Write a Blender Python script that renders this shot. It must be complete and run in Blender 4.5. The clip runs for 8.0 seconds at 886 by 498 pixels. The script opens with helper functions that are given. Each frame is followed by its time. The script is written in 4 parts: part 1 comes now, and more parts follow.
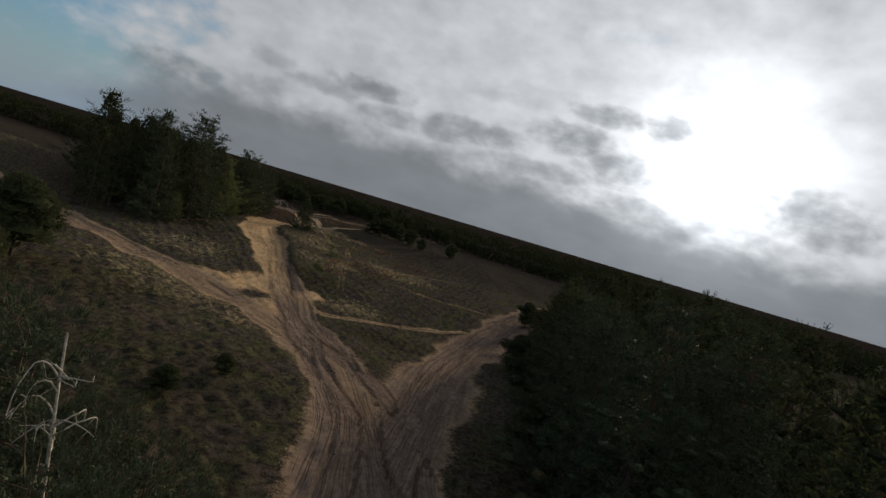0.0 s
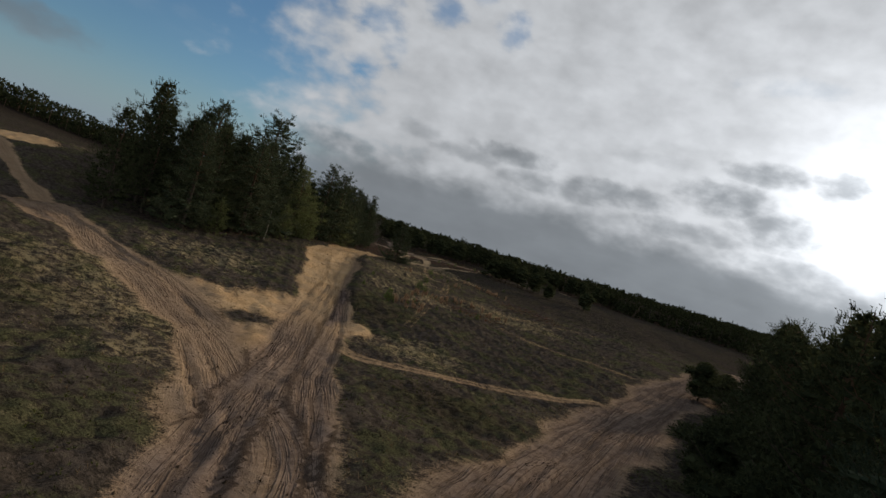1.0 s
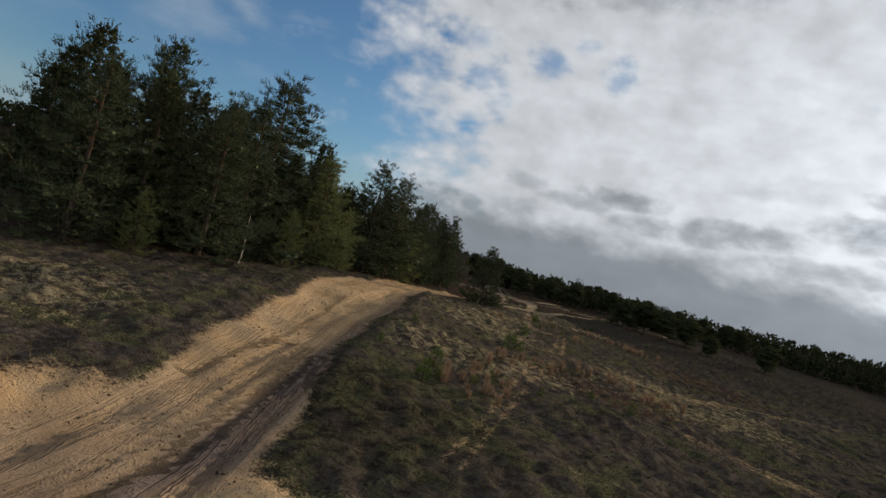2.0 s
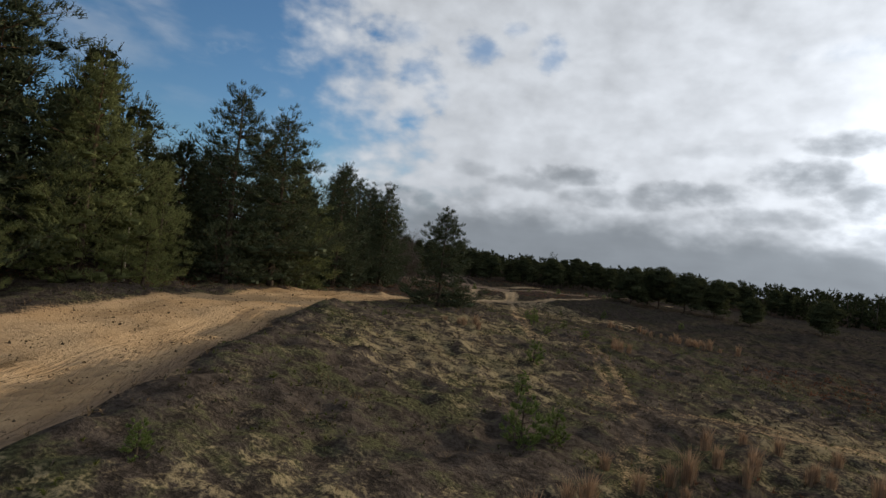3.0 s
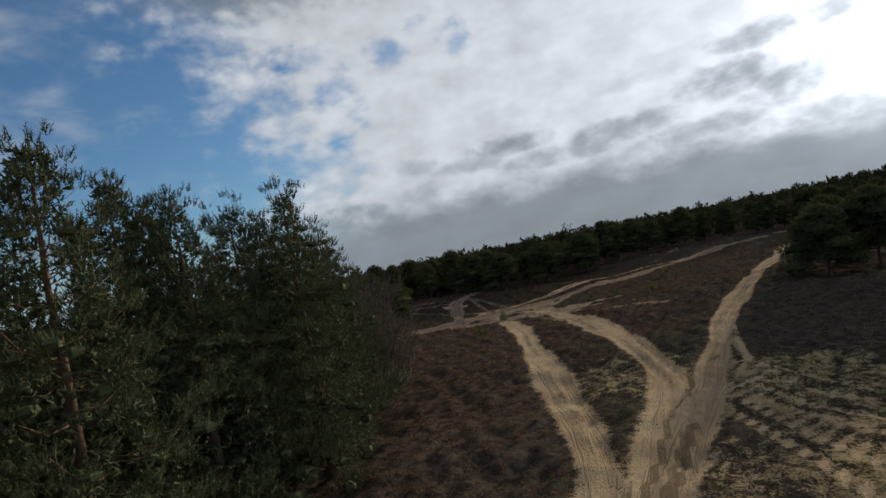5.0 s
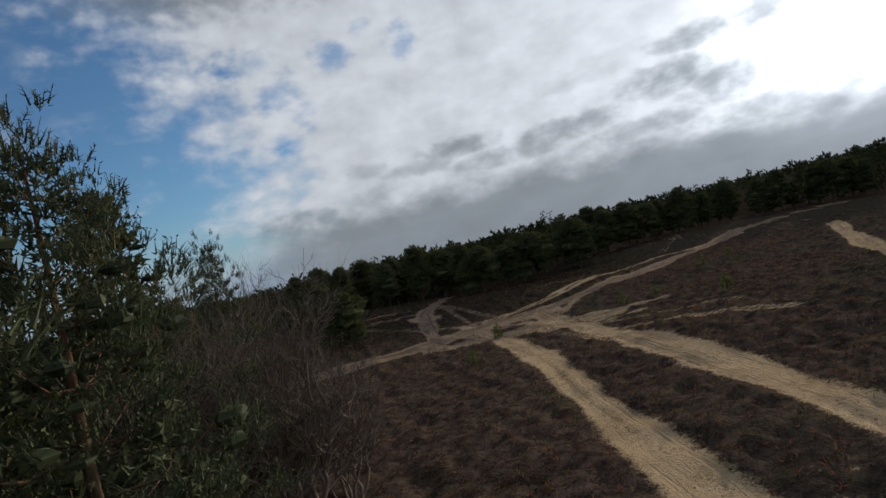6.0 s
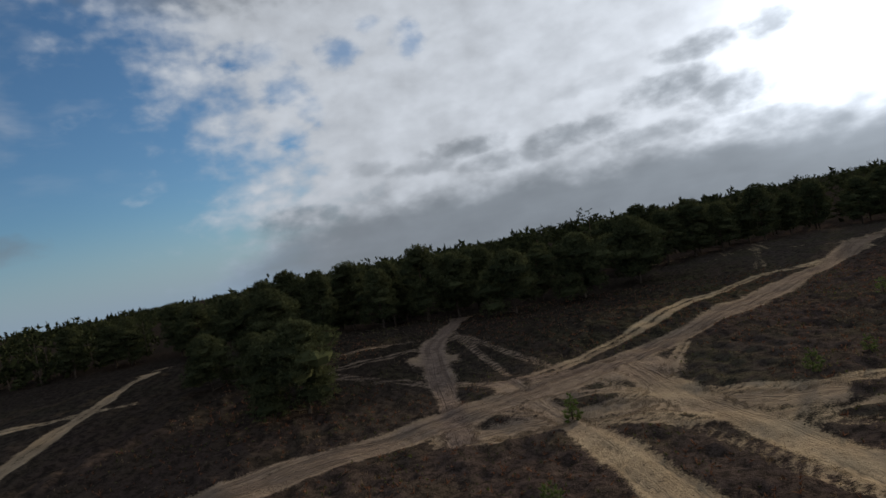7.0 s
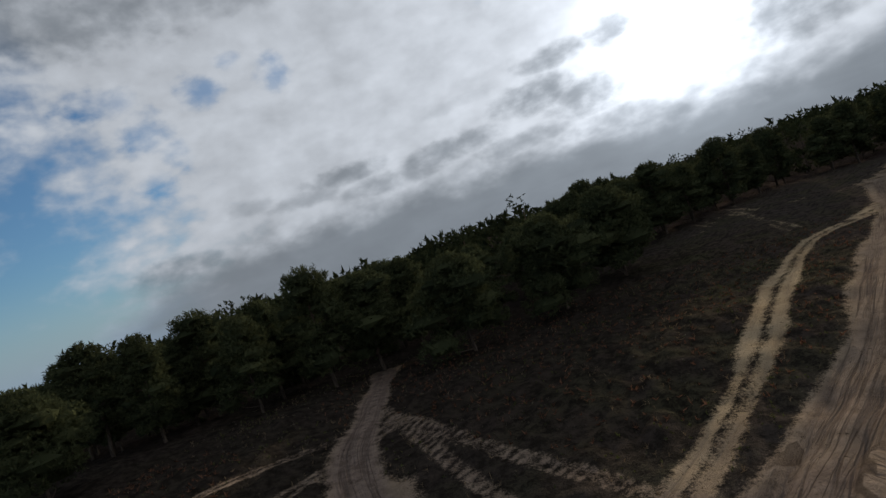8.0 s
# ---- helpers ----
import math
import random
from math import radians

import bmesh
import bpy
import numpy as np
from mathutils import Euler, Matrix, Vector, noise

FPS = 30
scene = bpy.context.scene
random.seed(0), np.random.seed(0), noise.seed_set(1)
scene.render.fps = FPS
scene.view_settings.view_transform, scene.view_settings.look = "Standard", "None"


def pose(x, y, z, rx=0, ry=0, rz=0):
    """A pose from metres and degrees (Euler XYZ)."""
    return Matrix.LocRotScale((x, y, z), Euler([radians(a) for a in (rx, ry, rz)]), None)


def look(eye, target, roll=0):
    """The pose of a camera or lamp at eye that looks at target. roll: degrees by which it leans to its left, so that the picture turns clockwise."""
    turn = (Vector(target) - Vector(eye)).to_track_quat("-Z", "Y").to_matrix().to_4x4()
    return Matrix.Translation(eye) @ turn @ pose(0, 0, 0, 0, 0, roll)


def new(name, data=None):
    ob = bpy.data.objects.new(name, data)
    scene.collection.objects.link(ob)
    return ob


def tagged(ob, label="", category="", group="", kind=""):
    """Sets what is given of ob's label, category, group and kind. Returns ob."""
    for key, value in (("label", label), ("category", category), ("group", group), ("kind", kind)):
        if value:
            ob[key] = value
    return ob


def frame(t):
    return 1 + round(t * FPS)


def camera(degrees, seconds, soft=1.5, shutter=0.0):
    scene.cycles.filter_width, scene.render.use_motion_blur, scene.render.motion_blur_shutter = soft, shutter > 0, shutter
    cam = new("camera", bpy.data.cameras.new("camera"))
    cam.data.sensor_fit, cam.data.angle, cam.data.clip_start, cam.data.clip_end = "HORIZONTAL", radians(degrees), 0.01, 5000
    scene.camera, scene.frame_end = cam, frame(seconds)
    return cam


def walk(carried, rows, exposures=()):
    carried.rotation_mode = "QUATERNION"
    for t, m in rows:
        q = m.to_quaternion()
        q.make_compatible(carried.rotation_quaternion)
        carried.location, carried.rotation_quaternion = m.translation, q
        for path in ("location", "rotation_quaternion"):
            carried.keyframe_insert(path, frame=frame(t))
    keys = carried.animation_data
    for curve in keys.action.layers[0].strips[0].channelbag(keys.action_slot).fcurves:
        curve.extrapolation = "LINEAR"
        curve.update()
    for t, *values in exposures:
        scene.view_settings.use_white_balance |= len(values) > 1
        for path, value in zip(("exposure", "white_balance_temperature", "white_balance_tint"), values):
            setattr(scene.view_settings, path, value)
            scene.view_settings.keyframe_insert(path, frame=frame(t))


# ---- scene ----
# The camera and its flight
cam = camera(75.0, 8.0)
PATH = [
    (0.0, look((0.65, -4.22, 10.86), (0.65, 45.69, 7.98), 16.52)),
    (0.5, look((2.34, 7.50, 8.54), (-4.27, 57.01, 6.14), 17.80)),
    (1.0, look((2.97, 19.82, 6.46), (-9.76, 68.16, 5.38), 16.93)),
    (1.2, look((2.69, 24.60, 5.91), (-12.51, 72.23, 5.66), 16.62)),
    (2.3, look((-7.23, 58.16, 3.69), (-30.67, 102.32, 4.32), 14.40)),
    (2.5, look((-8.83, 62.53, 3.41), (-29.50, 108.05, 4.08), 10.22)),
    (3.0, look((-12.82, 72.59, 3.22), (-31.97, 118.77, 4.12), 6.85)),
    (3.5, look((-16.25, 80.58, 3.66), (-36.94, 126.07, 5.09), 5.32)),
    (4.0, look((-20.81, 89.82, 5.08), (-40.28, 135.78, 7.94), -0.99)),
    (4.5, look((-24.70, 98.06, 6.05), (-44.20, 144.06, 7.90), -4.41)),
    (4.7, look((-26.53, 101.45, 6.28), (-45.39, 147.75, 7.27), -7.11)),
    (4.8, look((-27.33, 102.85, 6.19), (-45.42, 149.45, 7.24), -8.41)),
    (4.9, look((-27.99, 104.20, 6.16), (-45.40, 151.06, 7.11), -9.74)),
    (5.0, look((-28.46, 105.49, 6.31), (-45.08, 152.64, 7.09), -11.41)),
    (5.2, look((-29.73, 108.18, 6.23), (-43.93, 156.12, 6.89), -14.90)),
    (6.3, look((-37.21, 126.85, 5.85), (-49.41, 175.34, 5.89), -12.77)),
    (6.5, look((-38.40, 130.22, 5.86), (-51.14, 178.57, 5.97), -11.68)),
    (7.0, look((-41.15, 139.03, 6.33), (-53.93, 187.37, 6.49), -11.25)),
    (7.5, look((-43.98, 147.37, 6.36), (-52.80, 196.59, 5.95), -16.54)),
    (8.0, look((-46.23, 156.49, 5.90), (-49.85, 206.36, 5.49), -19.45)),
]
walk(cam, PATH, ((0.0, -0.38, 6500, 10), (1.2, -0.25, 6470, 10), (2.3, 0.0, 6370, 10), (4.5, 0.0, 6260, 10), (5.2, 0.0, 6280, 10), (6.5, -0.12, 6190, 10), (8.0, -0.26, 6180, 10)))

# ---------------------------------------------------------------- sky and sun
SUN_AZ, SUN_EL = -22.5, 10.5          # degrees; azimuth counted to the left of +y


class S:
    """A node socket with arithmetic."""
    tree = None

    def __init__(self, sock):
        self.sock = sock

    def _m(self, op, *others, clamp=False):
        n = S.tree.nodes.new("ShaderNodeMath")
        n.operation, n.use_clamp = op, clamp
        for k, v in enumerate((self, *others)):
            if isinstance(v, S):
                S.tree.links.new(v.sock, n.inputs[k])
            else:
                n.inputs[k].default_value = v
        return S(n.outputs[0])

    def __add__(self, o): return self._m("ADD", o)
    def __sub__(self, o): return self._m("SUBTRACT", o)
    def __mul__(self, o): return self._m("MULTIPLY", o)
    def __truediv__(self, o): return self._m("DIVIDE", o)
    def power(self, o): return self._m("POWER", o)
    def clamp(self): return self._m("ADD", 0.0, clamp=True)
    def largest(self, o): return self._m("MAXIMUM", o)
    def exp(self): return self._m("EXPONENT")

    def step(self, a, b):
        """0 at a, 1 at b, smooth between."""
        n = S.tree.nodes.new("ShaderNodeMapRange")
        n.interpolation_type = "SMOOTHSTEP"
        S.tree.links.new(self.sock, n.inputs["Value"])
        lo, hi, x, y = (a, b, 0.0, 1.0) if a < b else (b, a, 1.0, 0.0)
        for k, v in zip(("From Min", "From Max", "To Min", "To Max"), (lo, hi, x, y)):
            n.inputs[k].default_value = v
        return S(n.outputs["Result"])


def node(kind, **inputs):
    n = S.tree.nodes.new(kind)
    for k, v in inputs.items():
        key = k.replace("_", " ")
        if isinstance(v, S):
            S.tree.links.new(v.sock, n.inputs[key])
        else:
            n.inputs[key].default_value = v
    return n


def mixc(fac, a, b, blend="MIX"):
    """Colours a and b mixed by fac."""
    n = S.tree.nodes.new("ShaderNodeMix")
    n.data_type, n.blend_type = "RGBA", blend
    for sock, v in ((n.inputs[0], fac), (n.inputs[6], a), (n.inputs[7], b)):
        if isinstance(v, S):
            S.tree.links.new(v.sock, sock)
        elif isinstance(v, (int, float)):
            sock.default_value = v
        else:
            sock.default_value = (*v, 1.0)
    return S(n.outputs[2])


def noise_tex(vec, scale, detail=4.0, rough=0.55, distort=0.0, out=0):
    n = node("ShaderNodeTexNoise", Vector=vec, Scale=scale, Detail=detail, Roughness=rough, Distortion=distort)
    return S(n.outputs[out])


def xyz(x, y, z):
    return S(node("ShaderNodeCombineXYZ", X=x, Y=y, Z=z).outputs[0])


def split(vec):
    n = node("ShaderNodeSeparateXYZ", Vector=vec)
    return [S(n.outputs[k]) for k in range(3)]


world = bpy.data.worlds.new("sky")
scene.world = world
world.use_nodes = True
S.tree = world.node_tree
S.tree.nodes.clear()
way = S(node("ShaderNodeTexCoord").outputs["Generated"])
dx, dy, dz = split(way)
az = (dx * -1.0)._m("ARCTAN2", dy) * 57.2958          # degrees, to the left of +y
el = dz._m("ARCSINE") * 57.2958
lift = dz.largest(0.0) + 0.13
deck = xyz(dx / lift, dy / lift, 0.0)                  # the cloud deck seen in perspective
sky_tex = S.tree.nodes.new("ShaderNodeTexSky")
sky_tex.sky_type, sky_tex.sun_disc = "NISHITA", False
sky_tex.sun_elevation, sky_tex.sun_rotation = radians(SUN_EL), radians(-SUN_AZ)
sky_tex.air_density, sky_tex.dust_density, sky_tex.ozone_density = 1.0, 0.6, 3.0
clear = mixc(1.0, S(sky_tex.outputs[0]), (0.096, 0.111, 0.121), "MULTIPLY")

fine = noise_tex(deck, 3.2, 7, 0.6, 0.3)
soft = noise_tex(deck, 1.1, 5, 0.55, 0.2)
mott = noise_tex(deck, 7.0, 6, 0.62, 0.1)
sph = xyz(az * 0.135, el * 0.22, 0.0)
lump = noise_tex(sph, 1.5, 3, 0.46, 0.2)
lump_b = noise_tex(xyz(az * 0.15, el * 0.22, 7.0), 3.2, 4, 0.5, 0.1)
wa = (noise_tex(xyz(az * 0.09, el * 0.22, 3.0), 1.0, 6, 0.6) - 0.5) * 12.0
we = (noise_tex(xyz(az * 0.09, el * 0.22, 9.0), 1.0, 6, 0.6) - 0.5) * 4.5
azw, elw = az + wa, el + we

# high white cloud: closed towards the sun, torn open to blue on the other side
edge = (azw * -1.0 + 31.0) + (el - 10.0).largest(0.0) * 0.5 + (lump - 0.5) * 22.0 + (lump_b - 0.5) * 16.0
white = edge.step(-8.0, 8.0)
veil = (soft + (fine - 0.5) * 0.5 + (lump - 0.5) * 0.5).step(0.46, 0.80) * 0.6 * el.step(8.0, 22.0)
white = white.largest(veil)
# Unseen bright cloud behind the view, added as fill light on the trees.
rear_fill = az._m("ABSOLUTE").step(62.0, 95.0)
white = white.largest((soft + (lump - 0.5) * 0.5).step(0.40, 0.58) * rear_fill * 0.85)


def gap(a, e, ra, re, amount=1.0):
    """A hole in the high cloud."""
    u, v = (az + wa * 0.25 - a) / ra, (el + we * 0.25 - e) / re
    return (u * u + v * v + (lump_b - 0.5) * 4.5 + (lump - 0.5) * 2.0 + (mott - 0.5) * 1.2).step(1.7, -0.9) * amount


holes = gap(21.5, 20.4, 2.0, 1.5, 0.7)
for row in ((14.4, 20.4, 1.6, 1.6, 0.6), (26.8, 17.8, 2.2, 1.8, 0.6), (24.6, 15.8, 1.6, 1.2, 0.5), (27.2, 13.6, 1.8, 1.4, 0.45), (18.0, 22.4, 1.3, 0.8, 0.5), (-12.0, 20.5, 4.0, 0.8, 0.25), (30.0, 21.0, 3.0, 1.3, 0.45)):
    holes = holes.largest(gap(*row))
white = (white - holes).clamp()

sx, sy, sz = -math.sin(radians(SUN_AZ)) * math.cos(radians(SUN_EL)), math.cos(radians(SUN_AZ)) * math.cos(radians(SUN_EL)), math.sin(radians(SUN_EL))
near_sun = (dx * sx + dy * sy + dz * sz)._m("MINIMUM", 1.0)._m("ARCCOSINE") * 57.2958
glow = (near_sun * near_sun / -58.0).exp() * 1.35 + (near_sun / -26.0).exp() * 0.62
lumpy = (lump - 0.5) * 0.55 + (lump_b - 0.5) * 0.30 + (fine - 0.5) * 0.10 + 1.0
thick = el.step(19.0, 42.0) * -0.34 + 1.0             # the deck is thicker and greyer overhead
tone = (glow + 0.50 + rear_fill * 0.26) * lumpy * thick
cloud = mixc(1.0, (0.95, 0.985, 1.03), xyz(tone, tone, tone), "MULTIPLY")
sky = mixc(white, clear, cloud)


# grey clouds, low over the land and in front of the sun
def puff(a, e, ra, re):
    u, v = (azw * 0.35 + az * 0.65 - a) / ra, (elw * 0.35 + el * 0.65 - e) / re
    return (u * u + v * v + (lump - 0.5) * 1.8 + (lump_b - 0.5) * 2.4).step(1.6, -0.4)


band = (elw * 0.6 + el * 0.4 - 5.7 + (lump - 0.5) * 4.0 + (lump_b - 0.5) * 2.4 + (az - 8.0)._m("ABSOLUTE") * 0.03).step(2.0, -2.0) * (azw + (el - 5.0) * 1.2).step(33.0, 27.0)
grey = band * 0.84
for row, k in (((20.4, 9.3, 2.4, 0.8), 0.45), ((15.0, 8.4, 3.5, 0.9), 0.55), ((10.6, 9.5, 4.6, 1.0), 0.85), ((6.0, 7.6, 5.0, 1.2), 0.7), ((0.4, 8.5, 5.4, 1.1), 0.85), ((-6.5, 6.8, 5.0, 1.0), 0.7), ((-9.2, 10.6, 4.2, 1.7), 0.9),
               ((-13.8, 8.6, 3.6, 1.7), 0.85), ((-12.0, 13.1, 3.6, 1.1), 0.85), ((-17.5, 13.3, 2.0, 1.6), 0.85), ((-14.5, 5.6, 6.0, 1.0), 0.7), ((-31.0, 8.2, 4.6, 2.4), 0.85), ((-26.0, 5.0, 6.5, 1.5), 0.6),
               ((27.5, 5.6, 3.6, 1.3), 0.85), ((53.0, 6.8, 4.0, 1.4), 0.7), ((17.0, 28.5, 14.0, 2.6), 0.55), ((32.0, 28.5, 14.0, 3.8), 0.8), ((-2.0, 12.4, 3.0, 0.6), 0.2)):
    grey = grey.largest(puff(*row) * k * 0.9)
dull = (glow * 0.22 + 0.205) * ((lump - 0.5) * 0.5 + (soft - 0.5) * 0.4 + 1.0)
sky = mixc(grey, sky, mixc(1.0, (0.87, 0.97, 1.07), xyz(dull, dull, dull), "MULTIPLY"))
haze = el.step(9.0, -1.0) * (azw.step(24.0, 36.0) * 0.35 + 0.5)
sky = mixc(haze, sky, mixc(azw.step(24.0, 36.0), (0.21, 0.235, 0.26), (0.29, 0.38, 0.48)))
bg = node("ShaderNodeBackground", Color=sky, Strength=1.0)
out = S.tree.nodes.new("ShaderNodeOutputWorld")
S.tree.links.new(bg.outputs[0], out.inputs[0])

sun_data = bpy.data.lights.new("sun", "SUN")
sun_data.energy, sun_data.angle, sun_data.color = 5.0, radians(2.0), (1.0, 0.84, 0.62)
sun = new("sun", sun_data)
sun.matrix_world = look((sx * 100, sy * 100, sz * 100), (0, 0, 0))

# ---------------------------------------------------------------- materials
def material(name):
    mat = bpy.data.materials.new(name)
    mat.use_nodes = True
    S.tree = mat.node_tree
    S.tree.nodes.clear()
    return mat


def finish(colour, rough=0.8, height=None, bump=0.3, far=0.05, through_light=None, spec=0.3):
    """Ends a material: a principled surface with bump, and light passing through thin leaves."""
    p = node("ShaderNodeBsdfPrincipled", Roughness=rough)
    p.inputs["Specular IOR Level"].default_value = spec
    if isinstance(colour, S):
        S.tree.links.new(colour.sock, p.inputs["Base Color"])
    else:
        p.inputs["Base Color"].default_value = (*colour, 1)
    if height is not None:
        b = node("ShaderNodeBump", Height=height, Strength=bump, Distance=far)
        S.tree.links.new(b.outputs[0], p.inputs["Normal"])
    last = p.outputs[0]
    if through_light:
        tr = node("ShaderNodeBsdfTranslucent")
        if isinstance(colour, S):
            S.tree.links.new(colour.sock, tr.inputs["Color"])
        mix = node("ShaderNodeMixShader", Fac=through_light)
        S.tree.links.new(last, mix.inputs[1])
        S.tree.links.new(tr.outputs[0], mix.inputs[2])
        last = mix.outputs[0]
    end = S.tree.nodes.new("ShaderNodeOutputMaterial")
    S.tree.links.new(last, end.inputs[0])


def place():
    return S(node("ShaderNodeTexCoord").outputs["Object"])


def attr(name, out="Fac"):
    n = S.tree.nodes.new("ShaderNodeAttribute")
    n.attribute_name = name
    return S(n.outputs[out])


def island():
    return S(node("ShaderNodeNewGeometry").outputs["Random Per Island"])


def each():
    return S(node("ShaderNodeObjectInfo").outputs["Random"])


m_ground = material("heath_and_sand")
p3 = place()
big = noise_tex(p3, 0.07, 3, 0.5)
mid = noise_tex(p3, 0.42, 5, 0.6)
small = noise_tex(p3, 2.6, 6, 0.65)
tiny = noise_tex(p3, 14.0, 5, 0.6)
speck = noise_tex(p3, 45.0, 3, 0.6)
patch = noise_tex(p3, 1.1, 6, 0.72, 0.5)
heath = mixc(small.step(0.32, 0.70), (0.046, 0.037, 0.031), (0.100, 0.080, 0.064))
heath = mixc((mid + (small - 0.5) * 0.7).step(0.47, 0.62) * 0.7, heath, mixc(tiny.step(0.4, 0.65), (0.042, 0.046, 0.020), (0.105, 0.106, 0.044)))
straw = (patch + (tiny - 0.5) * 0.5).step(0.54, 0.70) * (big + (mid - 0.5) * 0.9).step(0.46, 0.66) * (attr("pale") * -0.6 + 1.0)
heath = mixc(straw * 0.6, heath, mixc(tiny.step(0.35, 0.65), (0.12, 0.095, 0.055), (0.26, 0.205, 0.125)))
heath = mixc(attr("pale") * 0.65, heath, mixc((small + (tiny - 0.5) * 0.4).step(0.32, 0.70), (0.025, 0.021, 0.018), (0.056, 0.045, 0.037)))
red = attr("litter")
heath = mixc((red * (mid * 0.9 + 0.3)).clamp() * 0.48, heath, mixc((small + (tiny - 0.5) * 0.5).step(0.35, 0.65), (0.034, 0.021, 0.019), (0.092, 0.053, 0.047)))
bare = attr("bare")
heath = mixc((bare * 0.7 + (patch - 0.5) * 2.0 + (small - 0.5) * 1.2 + (tiny - 0.5) * 1.4 - 0.38).step(0.15, 0.50) * bare.step(0.0, 0.3) * 0.68, heath, mixc(small.step(0.35, 0.65), (0.17, 0.135, 0.072), (0.33, 0.26, 0.15)))
heath = mixc((tiny + (small - 0.5) * 0.8).step(0.53, 0.36) * 0.55, heath, (0.018, 0.015, 0.011))
# Mossy turf; near the forest the same dark colour paints its shade.
moss = attr("moss")
heath = mixc((moss * 0.9 + (mid - 0.5) * 0.5).clamp() * 0.85, heath, mixc((small + (tiny - 0.5) * 0.6).step(0.35, 0.68), (0.017, 0.015, 0.010), mixc(mid.step(0.4, 0.6), (0.060, 0.046, 0.034), (0.074, 0.070, 0.036))))
# Dark woodland floor, and the forest's shade painted on the heath before its edge.
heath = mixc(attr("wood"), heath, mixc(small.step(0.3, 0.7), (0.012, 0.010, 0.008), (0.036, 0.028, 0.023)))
sand = mixc(mid.step(0.35, 0.65), (0.42, 0.275, 0.145), (0.50, 0.345, 0.195))
sand = mixc(small.step(0.55, 0.75) * 0.35, sand, (0.25, 0.165, 0.098))
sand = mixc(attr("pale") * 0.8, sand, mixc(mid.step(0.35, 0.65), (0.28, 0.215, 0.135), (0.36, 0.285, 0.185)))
# Greyer sand: damp, with cloud shade over the first tracks painted in.
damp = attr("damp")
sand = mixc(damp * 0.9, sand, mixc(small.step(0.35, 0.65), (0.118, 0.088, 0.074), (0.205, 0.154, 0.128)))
crumb = (noise_tex(p3, 6.5, 4, 0.7) + (speck - 0.5) * 0.35 + (mid - 0.5) * 0.25).step(0.64, 0.70)
sand = mixc(crumb * 0.8, sand, (0.050, 0.036, 0.025))
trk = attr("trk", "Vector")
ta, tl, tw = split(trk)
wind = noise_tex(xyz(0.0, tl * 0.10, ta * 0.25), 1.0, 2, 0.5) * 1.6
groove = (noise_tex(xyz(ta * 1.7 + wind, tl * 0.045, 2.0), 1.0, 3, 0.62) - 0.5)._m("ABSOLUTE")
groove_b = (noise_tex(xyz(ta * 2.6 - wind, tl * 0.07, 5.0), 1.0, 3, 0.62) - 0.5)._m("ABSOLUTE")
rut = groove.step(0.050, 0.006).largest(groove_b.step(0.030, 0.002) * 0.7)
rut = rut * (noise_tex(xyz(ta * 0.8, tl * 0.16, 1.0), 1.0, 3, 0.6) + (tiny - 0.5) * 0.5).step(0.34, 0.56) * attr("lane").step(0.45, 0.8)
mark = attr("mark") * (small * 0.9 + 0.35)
# Rut bottoms are coloured darker: their shade painted in along with moist sand.
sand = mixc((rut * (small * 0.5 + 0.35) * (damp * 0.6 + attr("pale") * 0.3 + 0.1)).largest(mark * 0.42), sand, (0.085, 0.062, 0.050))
smask = (attr("sand") + (mid - 0.5) * 0.34 + (small - 0.5) * 0.52 + (tiny - 0.5) * 0.62 + (speck - 0.5) * 0.3).step(0.34, 0.62)
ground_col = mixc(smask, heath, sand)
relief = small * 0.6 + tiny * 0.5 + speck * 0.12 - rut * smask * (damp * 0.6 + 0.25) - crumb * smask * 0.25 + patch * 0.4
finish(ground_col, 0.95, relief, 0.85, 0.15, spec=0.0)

m_needle = material("pine_needles")
rnd = island()
tint = each()
g = mixc(rnd, (0.030, 0.038, 0.022), (0.092, 0.106, 0.051))
g = mixc(tint * 0.35, g, (0.040, 0.058, 0.038))
g = mixc(rnd.step(0.965, 0.99) * 0.8, g, (0.12, 0.085, 0.04))
finish(g, 0.8, through_light=0.12, spec=0.06)

m_needle_dark = material("dark_pine_needles")
g = mixc(island(), (0.030, 0.036, 0.019), (0.075, 0.082, 0.038))
finish(g, 0.85, through_light=0.25, spec=0.0)

m_needle_far = material("far_pine_needles")
g = mixc(island(), (0.020, 0.024, 0.013), (0.050, 0.056, 0.024))
finish(g, 0.9, through_light=0.08, spec=0.0)

# Light needles of the young pines; they also paint sunlight onto two grove pines.
m_needle_young_sunlit = material("young_and_sunlit_pine_needles")
rnd = island()
g = mixc(rnd, (0.080, 0.094, 0.038), (0.190, 0.205, 0.082))
finish(g, 0.8, through_light=0.3, spec=0.06)

m_sapling = material("sapling_needles")
rnd = island()
finish(mixc(rnd, (0.070, 0.100, 0.028), (0.170, 0.215, 0.062)), 0.8, through_light=0.3, spec=0.05)

m_bark = material("pine_bark")
p3 = place()
w = noise_tex(xyz(*[c * k for c, k in zip(split(p3), (9.0, 9.0, 2.2))]), 1.0, 5, 0.7)
b = mixc(w.step(0.35, 0.65), (0.035, 0.028, 0.022), (0.11, 0.085, 0.065))
b = mixc(split(p3)[2].step(3.0, 8.0) * 0.5, b, (0.16, 0.085, 0.045))
finish(b, 0.9, w, 0.8, 0.03, spec=0.0)

m_twig = material("grey_twigs")
b = mixc(island(), (0.044, 0.036, 0.031), (0.21, 0.172, 0.142))
finish(b, 0.85, spec=0.0)

m_dead = material("bleached_dead_wood")
p3 = place()
